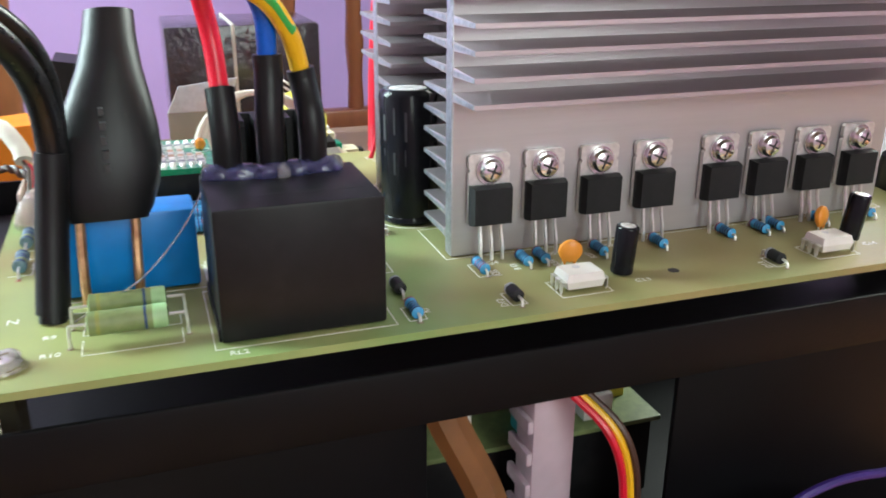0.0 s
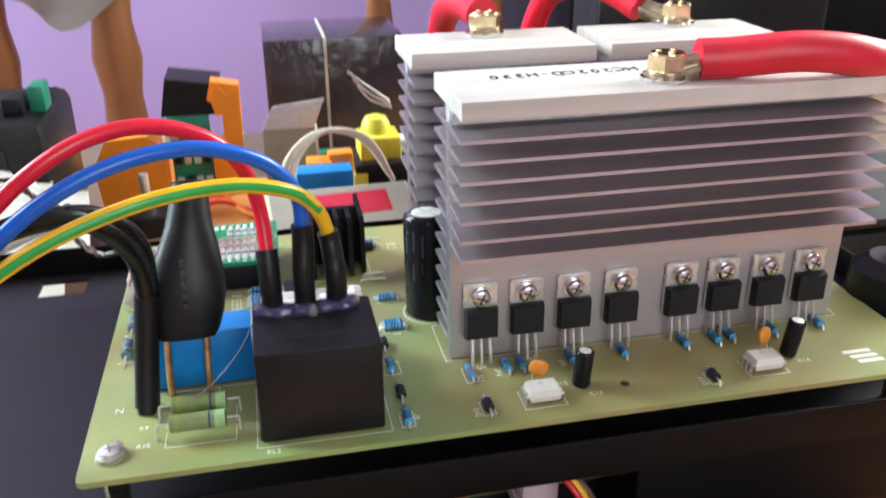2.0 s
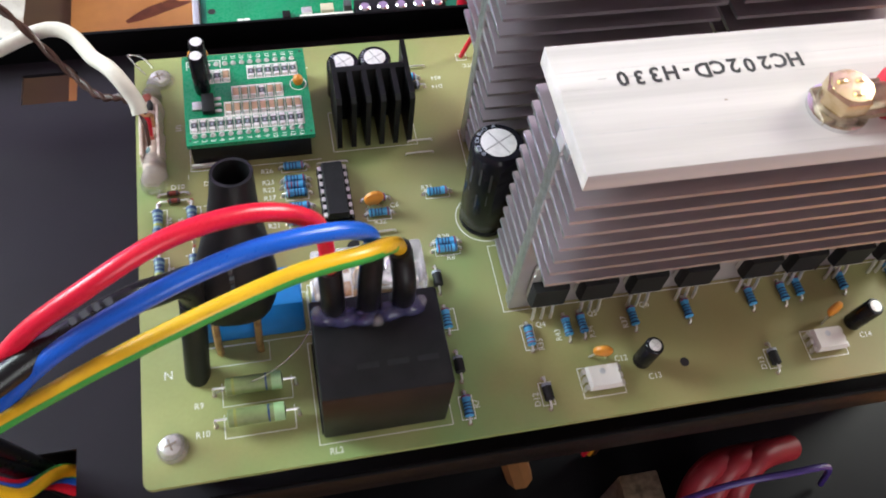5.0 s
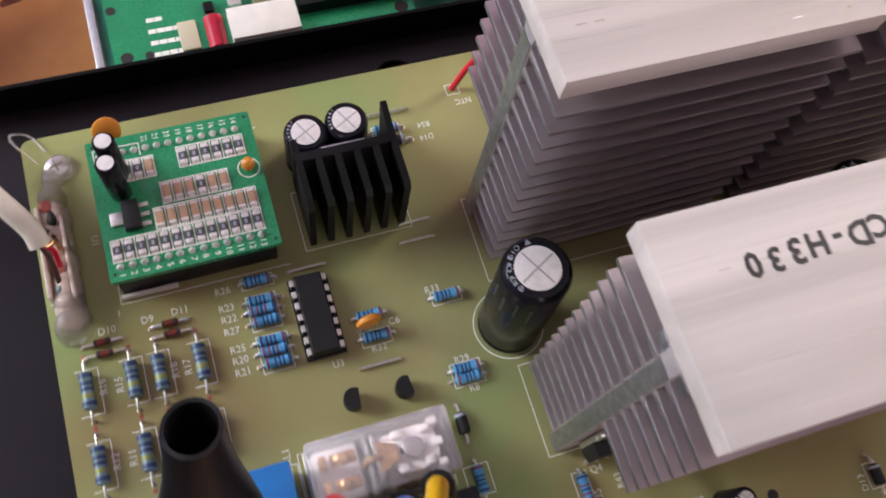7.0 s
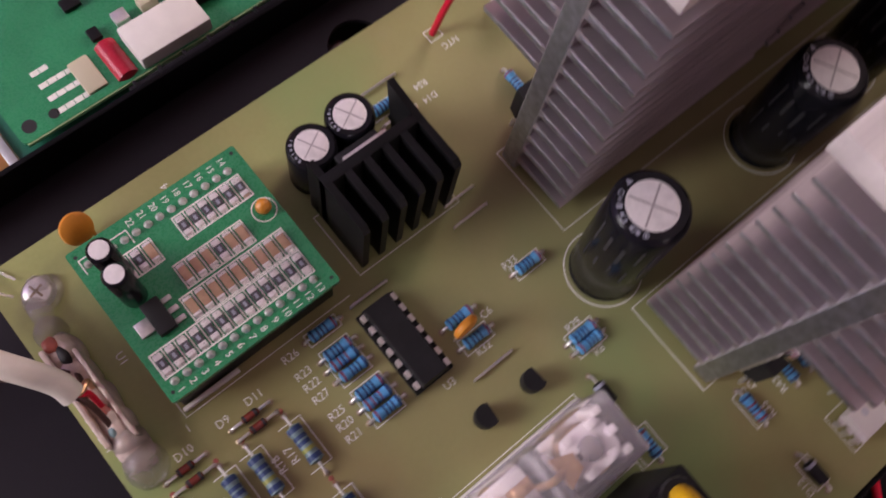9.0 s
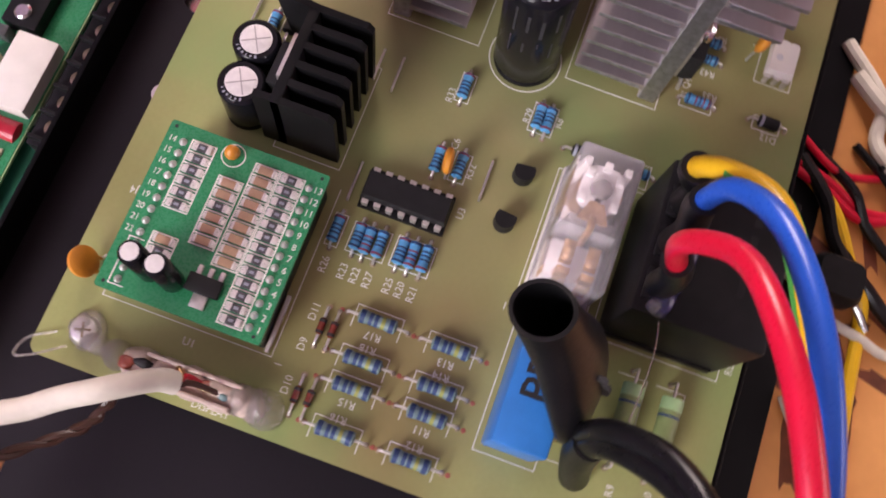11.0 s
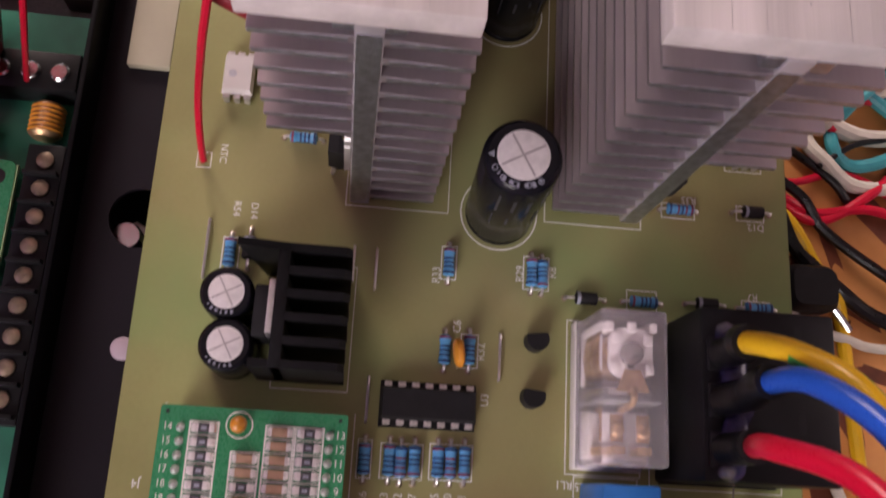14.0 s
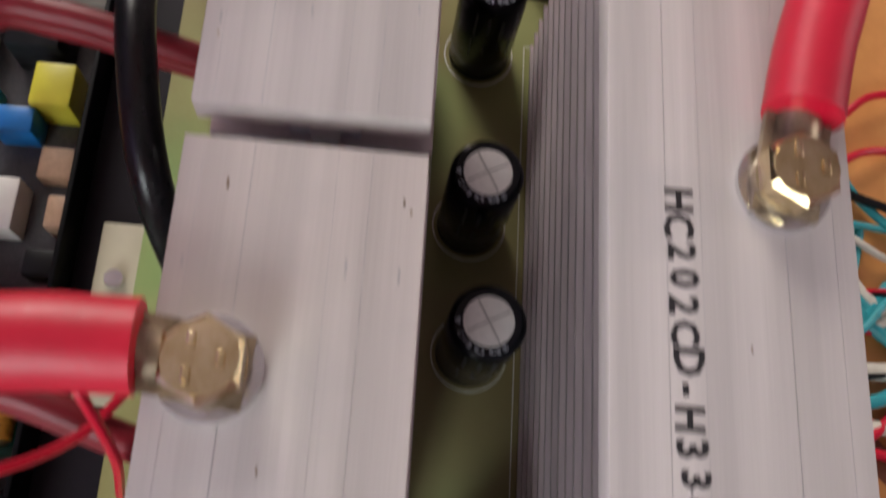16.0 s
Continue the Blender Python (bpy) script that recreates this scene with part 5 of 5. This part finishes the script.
part("copper_coil", lathe(B(), [(3.0, -5), (4.2, -4), (4.2, 4), (3.0, 5)], 18, (56, -26, 6), "x"), M_COPPER, gp, "copper wound coil")
for k in range(6):
    part("winding", lathe(B(), [(4.3, -3.6 + 1.3 * k), (4.5, -3.2 + 1.3 * k), (4.3, -2.8 + 1.3 * k)], 18, (56, -26, 6), "x"), M_ORANGE, gp)
rear = part("terminal_block", box(B(), 6, 44, -12, -2, 1.7, 11, 0.4), M_BLACK, gp, "black screw terminal strip")
for k in range(5):
    part("terminal_screw", lathe(B(), [(2.4, 11), (2.4, 11.7), (1.8, 12.2)], 14, (10 + 7.6 * k, -7, 0)), M_STEEL, rear)
tbk = part("terminal_block", box(B(), -24, 48, -33.5, -24, 1.7, 10, 0.4), M_BLACK, gp, "black screw terminal strip")
side = part("terminal_block", box(B(), 63, 74, -33.5, -8, 1.7, 11, 0.4), M_BLACK, gp, "black screw terminal strip")
for k in range(3):
    part("terminal_screw", lathe(B(), [(2.6, 11), (2.6, 11.7), (2.0, 12.2)], 14, (68, -29 + 7.6 * k, 0)), M_STEEL, side)
for k in range(9):
    part("terminal_screw", lathe(B(), [(2.2, 10), (2.2, 10.6), (1.4, 11.0)], 14, (-18 + 7.7 * k, -29, 0)), M_OLDTIN, tbk)
    part("divider", box(B(), -22.6 + 7.7 * k, -21.6 + 7.7 * k, -33, -24.5, 9.9, 12.4, 0.1), M_BLACK, tbk)
rng = random.Random(4)
for k in range(46):
    u, v = rng.uniform(-40, 84), rng.uniform(2, 56)
    a, b, h = rng.uniform(1.2, 4), rng.uniform(1.2, 4), rng.uniform(0.8, 3.5)
    part("board_component", box(B(), u - a, u + a, v - b, v + b, 1.6, 1.6 + h, 0.3), rng.choice((M_BLACK, M_TIN, M_BEIGE, M_WHITE, M_MATT, M_DARKCHIP)), gp)
for k in range(14):
    u, v = -42 + 2.6 * (k % 4), -18 + 4.4 * (k // 4)
    part("silk_bar", box(B(), u, u + 2.4, v, v + 1.6, 6.2, 6.26), M_SILK, gp)
for k in range(16):
    u, v = -22 + 8.4 * (k % 8), -4 + 12 * (k // 8)
    part("deck_component", box(B(), u - 1.6 - 0.5 * (k % 3), u + 1.6 + 0.5 * (k % 3), v - 1.4, v + 2.4, 6.2, 7.6 + 1.2 * (k % 4), 0.25), (M_BLACK, M_TIN, M_BEIGE, M_DARKCHIP)[k % 4], gp)

dp = thing("meter_unit", 38, 168, -62, "grey display panel with red window and white keys", "display panel")
dp.matrix_world = pose(0.036, 0.160, -0.040, 14, 0, 3)
part("housing", box(B(), -40, 40, -30, 30, -6, 0, 1.2), M_BEIGE, dp)
part("front_film", box(B(), -38, 38, -28, 28, 0.02, 0.5, 0.1), M_GREYP, dp)
part("red_window", box(B(), -26, 26, 2, 22, 0.5, 0.9, 0.1), M_REDP, dp, "dark red display window")
for k in range(5):
    part("key", box(B(), -27 + 11.8 * k, -17 + 11.8 * k, -20, -8, 0.5, 1.0, 0.2), M_REDP if k == 4 else M_WHITE, dp, "red key" if k == 4 else "white key")
part("prop", box(B(), -30, 30, -20, 26, -42, -6, 1), M_BLACK, dp)
dw = thing("ribbon_wire", 0, 0, 0, "pale grey wire loop behind the display panel", "wire")
for k in range(3):
    part("strand", tube(B(), [(2 + 3 * k, 196, -50), (8 + 3 * k, 206, -22), (28 + 2 * k, 214, -8), (52 + 2 * k, 214, -14), (70, 212, -40)], 1.6, 8), M_WWHITE, dw)

sb = thing("relay_board", 166, 128, TZ + 34, "dark circuit board with coloured blocks behind the tray", "circuit board")
part("laminate", box(B(), -50, 60, -46, 60, 0, 1.6, 0.2), M_DARKCHIP, sb)
for px, py in ((-46, -42), (56, -42), (-46, 56), (56, 56)):
    part("spacer", lathe(B(), [(3, -34), (3, 0)], 10, (px, py, 0)), M_BRASS, sb)
for u0, u1, v0, v1, h, m in ((2, 16, -36, -24, 16, M_YELLOW), (-6, 2, -26, -14, 14, M_FILM), (2, 10, -12, 0, 13, M_TEAL), (-36, -20, -26, -12, 13, M_WHITE), (-46, -38, -14, 0, 10, M_BEIGE),
                             (-18, -8, -38, -28, 9, M_BROWNCHIP), (20, 34, -30, -14, 18, M_BLACK), (16, 30, -6, 6, 12, M_BEIGE), (38, 54, -40, -26, 14, M_GREYP), (-34, -24, 0, 14, 15, M_BLACK),
                             (-48, -40, -40, -30, 10, M_BLACK), (-34, -24, -42, -34, 12, M_BROWNCHIP), (40, 52, -14, 8, 20, M_BLACK), (-14, 4, 8, 26, 16, M_BLACK), (12, 26, 14, 34, 22, M_MATT)):
    part("block_component", box(B(), u0, u1, v0, v1, 1.7, h, 0.8), m, sb)
for k in range(5):
    part("upright_capacitor", lathe(B(), [(3, 1.6), (3.4, 2.4), (3.4, 12), (3, 13)], 16, (-44 + 9 * k, 34, 0)), M_SLEEVE, sb)

pot = thing("rotary_knob", -86, 318, TZ, "dark round control knob with a metal shaft on the table", "knob")
part("knob_body", lathe(B(), [(22, 0), (22, 14), (20, 16)], 28), M_BLACK, pot)
part("shaft", lathe(B(), [(5, 16), (5, 24), (3.2, 24), (3.2, 40)], 16), M_TIN, pot)
for k in range(4):
    w = thing("loose_wire", 0, 0, 0, "orange-red loose wire on the table", "wire", "loose orange wires")
    part("insulation", tube(B(), [(-66, 320 + 4 * k, -95), (-40, 332 + 6 * k, -90), (-15, 325 - 4 * k, -95), (10 + 5 * k, 340, -96)], 1.6, 8), M_ORPLAST if k % 2 else M_WRED, w)

of = thing("open_meter_case", -46, 380, TZ, "open orange plastic case with a green circuit board and dark box", "electronic case")
part("inner_board", box(B(), -26, 4, -3, -1, 2, 62, 0.3), M_DGREEN, of)
for k in range(10):
    part("board_component", box(B(), -24 + 7 * (k % 4), -19 + 7 * (k % 4), -8, -3, 8 + 19 * (k // 4), 16 + 19 * (k // 4), 0.4), (M_BEIGE, M_BLACK, M_TIN)[k % 3], of)
part("dark_box", prism(B(), [(-30, 62), (10, 62), (14, 84), (-24, 90)], -2, 40, "y"), M_BLACK, of)
part("bracket", prism(B(), [(4, 0), (26, 0), (28, 84), (8, 88), (4, 74), (14, 68), (14, 44), (4, 40)], -8, 8, "y"), M_ORPLAST, of, "bright orange plastic bracket")
part("stud", lathe(B(), [(3, 40), (3, 60)], 12, (-28, -4, 0)), M_WHITE, of)
part("shell", prism(B(), [(-78, 0), (-30, 0), (-28, 40), (-40, 52), (-70, 50), (-80, 30)], -14, 30, "y"), M_ORPLAST, of, "bright orange plastic shell")
part("ragged_edge", prism(B(), [(10, 62), (20, 66), (26, 60), (28, 82), (18, 78), (12, 86), (6, 76)], -10, -8, "y"), M_ORPLAST, of)

pw = thing("power_supply_board", 74, 300, TZ, "circuit board with yellow transformer and red and white parts", "circuit board")
part("laminate", box(B(), -60, 70, -50, 60, 0, 1.8, 0.2), M_DGREEN, pw)
part("yellow_transformer", box(B(), -16, 12, -22, 6, 50, 66, 2), M_YELLOW, pw, "yellow taped transformer")
part("transformer_dome", lathe(B(), [(10, 66), (9.5, 72), (7, 76), (3, 77.5)], 20, (-3, -6, 0)), M_YELLOW, pw)
part("transformer_foot", box(B(), -20, 16, -27, 11, 42, 50, 1), M_MATT, pw)
for u0, u1, v0, v1, z0, z1, m in ((-52, -36, -40, -24, 1.9, 58, M_ORPLAST), (-38, -22, -36, -26, 44, 62, M_ORPLAST), (-34, -20, -46, -37, 1.9, 36, M_WHITE), (-14, 4, -48, -38, 28, 38, M_REDP), (-14, 4, -47, -39, 1.9, 27.9, M_BLACK),
                                 (8, 30, -49, -40, 1.9, 26, M_BLACK), (30, 36, -48, -30, 1.9, 40, M_BEIGE), (38, 56, -46, -34, 1.9, 32, M_REDP), (-58, -53, -48, -20, 1.9, 34, M_GREEN)):
    part("block_component", box(B(), u0, u1, v0, v1, z0, z1, 1.2), m, pw)
part("transformer_core", box(B(), -22, 16, -26, 12, 1.9, 42, 1), M_BLACK, pw)
for k in range(34):
    u, v = rng.uniform(-52, 62), rng.uniform(-44, 52)
    a, b, h = rng.uniform(3, 8), rng.uniform(3, 8), rng.uniform(8, 42)
    part("board_component", box(B(), u - a, u + a, v - b, v + b, 1.9, 1.9 + h, 0.8), rng.choice((M_ORPLAST, M_REDP, M_WHITE, M_BLACK, M_DGREEN, M_BEIGE, M_YELLOW, M_MATT)), pw)
bc = thing("blue_box_capacitor", 30, 238, TZ, "bright blue plastic box part standing on the table", "component")
part("case", box(B(), -16, 18, -8, 8, 0, 62, 1), M_FILM, bc)
gc = thing("grey_carton", 14, 330, TZ, "pale grey carton standing open on the table", "box")
part("side", box(B(), -18, 18, -2, 0, 0, 62, 0.3), M_GREYP, gc)
part("side", box(B(), 18, 20, -2, 40, 0, 62, 0.3), M_SILVER, gc)
part("flap", prism(B(), [(-18, 62), (18, 62), (26, 82), (-10, 78)], -3, -1.5, "y"), M_SILVER, gc)

wb = thing("wrapped_box", 58, 470, TZ, "dark box wrapped in clear film and string", "box")
part("carton", box(B(), -56, 58, -30, 60, 0, 102, 2), M_WRAP, wb)
part("string", box(B(), -8, -5.5, -31.2, 61, 0, 103, 0.6), M_CLOTH, wb)
for k in range(3):
    part("film_crease", tube(B(), [(10 + 4 * k, -31, 74 - 6 * k), (28, -31.6, 60 - 5 * k), (44 + k, -31, 48 - 3 * k)], 0.9, 6), M_SILVER, wb)

bl = thing("black_adapter", -190, 300, TZ, "black plastic device lying behind the wires", "device")
part("shell", box(B(), -70, 60, -40, 60, 0, 95, 8), M_BLACK, bl)
for k in range(6):
    part("vent_rib", box(B(), -60 + 18 * k, -52 + 18 * k, -42, -39, 20, 80, 0.8), M_MATT, bl)

for k in range(9):
    u = -62 + 14 * k
    part("top_piece", box(B(), u, u + 9 + 3 * (k % 2), -30 + 8 * (k % 3), -12 + 8 * (k % 3), 95, 101 + 5 * (k % 3), 1.2), (M_DGREEN, M_GREYP, M_MATT, M_BLACK)[k % 4], bl)
pb = thing("plastic_bag", -210, 190, TZ, "crumpled white translucent plastic bag on the table", "bag")
bag = B()
r = bmesh.ops.create_icosphere(bag, subdivisions=5, radius=1.0)
for v in r["verts"]:
    n = 1 + 0.30 * noise.noise(v.co * 2.1) + 0.16 * abs(noise.noise(v.co * 5.3)) + 0.05 * noise.noise(v.co * 13)
    v.co = Vector((v.co.x * 92 * n, v.co.y * 110 * n, max(0, 34 + v.co.z * 46 * n)))
part("film", bag, M_BAG, pb)

fan = thing("fan_housing", 250, 230, TZ, "black cooling fan housing standing behind the board", "fan")
part("frame", box(B(), -60, 90, -22, 22, 0, 165, 5), M_BLACK, fan)
part("ring", lathe(B(), [(40, -24), (46, -26), (52, -24), (52, -20)], 32, (12, 0, 84), "y", (False, False)), M_BLACK, fan)
part("hub", lathe(B(), [(18, -25), (16, -28), (4, -28.5)], 24, (12, 0, 84), "y"), M_MATT, fan)
for k in range(7):
    b = B()
    box(b, 16, 40, -24.5, -23, -7, 7, 0.4)
    bmesh.ops.rotate(b, verts=b.verts[:], cent=(0, 0, 0), matrix=Matrix.Rotation(2 * math.pi * k / 7, 3, "Y"))
    bmesh.ops.translate(b, verts=b.verts[:], vec=(12, 0, 84))
    part("blade", b, M_MATT, fan)
part("bracket", box(B(), -62, -20, -30, -20, 120, 172, 2), M_BLACK, fan)
bb = thing("black_device", 290, 120, TZ, "black plastic device case standing beside the heat sinks", "device")
part("shell", box(B(), -45, 70, -60, 50, 0, 70, 6), M_BLACK, bb)
part("lid", box(B(), -43, 68, -58, 48, 70, 76, 3), M_MATT, bb)
for k in range(5):
    part("vent_rib", box(B(), -46.5, -44.5, -50 + 20 * k, -38 + 20 * k, 16, 56, 0.6), M_MATT, bb)
dk = thing("black_cabinet", 420, 760, TZ, "tall dark cabinet standing against the wall", "cabinet")
part("carcass", box(B(), -60, 560, -40, 380, RZ0 - TZ, 900, 4), M_BLACK, dk)
part("door", box(B(), -56, 556, -46, -41, RZ0 - TZ + 20, 890, 2), M_RIM, dk)

bt = thing("black_choke", 200, -45, FZ, "black sleeved coil standing in the tray beside the board", "coil")
part("coil_body", lathe(B(), [(9, 0), (14, 4), (15, 14), (14, 26), (9, 30)], 28), M_SHRINK, bt)
part("lead", tube(B(), [(0, 0, 29), (4, 4, 38), (12, 10, 30), (14, 14, 0.5)], 2, 10), M_WBLACK, bt)

# ---- furniture by the wall ----
def turned_post(bm, x, y, z0, z1, r):
    prof = [(r * 0.7, z0)]
    n = 18
    for k in range(n + 1):
        f = k / n
        prof.append((r * (0.72 + 0.22 * math.sin(f * 9.5) + (0.18 if k % 6 == 3 else 0)), z0 + (z1 - z0) * f))
    return lathe(bm, prof, 18, (x, y, 0))


for cx, cy, lab in ((-205, 860, "dark turned wooden chair with cloth over it"), (270, 930, "golden brown wooden chair with a spindle back")):
    ch_ = thing("wooden_chair", cx, cy, RZ0, lab, "chair", "chairs by the wall")
    part("seat", box(B(), -210, 210, -200, 200, 430, 460, 8), M_WOOD, ch_)
    for u in (-190, 190):
        for v in (-180, 180):
            part("leg", turned_post(B(), u, v, 0, 430, 24), M_WOOD, ch_)
    posts = ((-60, 34), (58, 38)) if cx < 0 else ((-130, 26), (-50, 16), (10, 16), (120, 26))
    for u, rr in posts:
        part("back_post", turned_post(B(), u, -170, 460, 1150, rr), M_WOOD, ch_)
    part("back_rail", box(B(), -200, 200, -186, -156, 1130, 1200, 8), M_WOOD, ch_)
    part("lower_rail", box(B(), -150, 150, -182, -160, 700 if cx > 0 else 560, 730 if cx > 0 else 590, 4), M_WOOD, ch_)
cl = thing("hanging_cloth", -235, 640, -70, "grey-white cloth hanging over the chair", "cloth")
cb = B()
rows = []
for i in range(15):
    rows.append([(-90 + 13 * j + 4 * math.sin(i * 0.9 + j), 8 * math.sin(j * 0.9) + 5 * math.sin(i * 0.7), 280 - 15 * i * (1 + 0.08 * math.sin(j * 0.7)) ) for j in range(18)])
ring_loft(cb, rows, False, (False, False))
bmesh.ops.solidify(cb, geom=cb.faces[:], thickness=3)
part("fabric", cb, M_CLOTH, cl)

# ---- clutter below and in front of the tray ----
ws = thing("stacked_connector", 78, -46, TZ, "pinkish white ribbed connector block under the tray", "connector")
part("block", box(B(), -8, 5.5, -6, 6, 0, 64, 2.5), M_PINK, ws)
part("cap", prism(B(), [(-9, 60), (6, 60), (4.5, 67), (-1, 70), (-7, 68)], -5.5, 5.5, "y"), M_PINK, ws)
for k in range(6):
    part("rib", box(B(), -9.6, -7.8, -6.4, 6.4, 6 + 10 * k, 10 + 10 * k, 0.5), M_PINK, ws)
ub = thing("inner_board", 78, -12, TZ + 28, "yellowish circuit board inside the lower case", "circuit board")
part("laminate", box(B(), -40, 46, -20, 40, 0, 1.6, 0.2), M_KHAKI, ub)
part("support", box(B(), -38, 44, -18, 38, -28, 0, 0.2), M_BLACK, ub)
for k, (u, v, m) in enumerate(((-20, -10, M_WHITE), (4, -14, M_TEAL), (14, 0, M_FILM), (-6, 8, M_ORANGE), (10, 18, M_WHITE), (-24, 16, M_BLACK), (26, -12, M_WHITE), (36, -2, M_YELLOW), (22, 6, M_FILM), (38, 14, M_WHITE), (30, 22, M_YELLOW))):
    part("board_component", box(B(), u - 5, u + 5, v - 4, v + 4, 1.7, 10 + 3 * (k % 3), 0.6), m, ub)
for k, m in enumerate((M_WRED, M_WYELLOW, M_WBROWN)):
    w = thing("thin_wire", 0, 0, 0, "thin coloured wire hanging under the tray", "wire", "wires under the tray")
    part("insulation", tube(B(), [(76 + 2 * k, -60, -38), (84 + 2 * k, -68, -48), (88 + 2 * k, -70, -66), (86 + 2 * k, -72, -97)], 1.1, 8), m, w)
cu = thing("leather_strap", 46, -74, TZ, "brown strap hanging below the tray rim", "strap")
part("strap", tube(B(), [(14, -2, 3), (9, 0, 22), (3, 4, 45), (-6, 8, 66), (-10, 12, 80)], 5.0, 8), M_STRAP, cu)
rc = thing("red_connector_bundle", 118, -96, TZ, "red sleeved connectors coloured darker for the shade before the case", "connector")
# Sleeves get a darker red in place of the shade down here.
for k in range(3):
    part("sleeve", tube(B(), [(-8 + 9 * k, -16, 5 + 3 * k), (-4 + 9 * k, -2, 17), (4 + 9 * k, 6, 26), (24 + 8 * k, 10, 18)], 4.6, 12), M_DRED, rc)
part("metal_plate", box(B(), -30, -16, -14, 8, 0, 28, 0.6), M_OLDTIN, rc)
pl = thing("violet_wire", 0, 0, 0, "dark violet wire curling in front of the case", "wire")
part("insulation", tube(B(), [(92, -103, -97), (98, -102, -70), (108, -102, -54), (120, -102, -48), (136, -102, -48), (152, -101, -54), (172, -98, -96)], 1.1, 8), M_VIOLET, pl)

WZ = TZ + 2
for m, lab, r_, pts in (
        (M_WYELLOW, "yellow wire lying on the orange table", 2.3, [(96, -128), (83, -141), (68, -151), (57, -156), (48, -159), (20, -159), (0, -162), (-26, -164), (-55, -178), (-90, -210)]),
        (M_WWHITE, "white wire lying on the orange table", 1.7, [(60, -124), (53, -137), (47, -147), (43, -159), (41, -172), (42, -200), (50, -236)]),
        (M_WWHITE, "short white wire offcut on the table", 1.9, [(16, -140), (2, -148), (-12, -156)]),
        (M_WBLACK, "thick black cable lying on the table", 2.6, [(100, -126), (86, -137), (73, -145), (60, -157), (51, -173), (44, -200), (40, -225)]),
        (M_WBLACK, "black wire lying on the table", 1.9, [(104, -132), (93, -146), (82, -155), (67, -174), (52, -205)]),
        (M_WBLACK, "black wire lying on the table", 1.5, [(112, -144), (100, -158), (92, -167), (90, -177), (92, -200)]),
        (M_WRED, "thin red wire lying on the table", 1.8, [(96, -122), (90, -136), (85, -153), (95, -171), (112, -190)]),
        (M_WRED, "thin red wire lying on the table", 1.8, [(100, -120), (93, -137), (88, -152), (90, -172), (84, -196)]),
        (M_WWHITE, "grey-white cable loop on the table", 2.6, [(150, -132), (130, -148), (116, -150), (107, -155), (99, -168), (100, -192)]),
        (M_WWHITE, "grey-white cable lying on the table", 3.2, [(138, -138), (125, -152), (118, -173), (122, -205)]),
        (M_TEAL, "teal cable lying on the table", 2.4, [(150, -185), (132, -169), (122, -161), (112, -159), (107, -166), (109, -178), (122, -196)]),
        (M_TEAL, "teal cable lying on the table", 2.4, [(180, -150), (150, -165), (128, -185), (100, -190)]),
        (M_TEAL, "teal cable lying on the table", 2.4, [(170, -175), (140, -170), (118, -200)]),
        (M_WWHITE, "grey-white cable lying on the table", 3.0, [(200, -140), (165, -158), (140, -180), (132, -210)]),
        (M_WRED, "thin red wire lying on the table", 1.4, [(112, -120), (98, -140), (104, -165), (90, -190)])):
    w = thing("loose_wire", 0, 0, 0, lab, "wire", "loose wires on the table")
    part("insulation", tube(B(), [(x, y, WZ + r_ - 2 + 2.5 * (i % 2)) for i, (x, y) in enumerate(pts)], r_, 10), m, w)
bx = thing("black_plug", 59, -146, TZ, "small black plug lying among the wires", "plug")
part("shell", ring_loft(B(), [[(x * f, y * g, z) for x, y in rounded(-8, 8, -9, 9, 4)] for f, g, z in ((0.9, 0.9, 0), (1, 1, 2), (1, 1, 8), (0.8, 0.85, 11))]), M_BLACK, bx)
part("ferrule", tube(B(), [(-6, -9, 5), (-9.5, -12, 4.5), (-13, -14.5, 4)], 1.4, 10), M_STEEL, bx, "bright metal ferrule")
rng = random.Random(11)
for k in range(13):
    m, lab = ((M_WBLACK, "thin black wire lying on the table"), (M_WRED, "thin red wire lying on the table"), (M_TEAL, "teal wire curling on the table"),
              (M_WWHITE, "white wire curling on the table"), (M_WRED, "thin red wire lying on the table"))[k % 5]
    x, y, a = 105 + 9 * k + rng.uniform(-6, 6), -146 - rng.uniform(0, 12), rng.uniform(-2.2, -0.9)
    pts = []
    for i in range(6):
        pts.append((x, y, WZ + rng.uniform(0.5, 6)))
        a += rng.uniform(-0.5, 0.5)
        x, y = x + 17 * math.cos(a), y + 17 * math.sin(a)
    w = thing("loose_wire", 0, 0, 0, lab, "wire", "loose wires on the table")
    part("insulation", tube(B(), [(px, max(py, -250), pz) for px, py, pz in pts], rng.uniform(1.1, 1.9), 8), m, w)
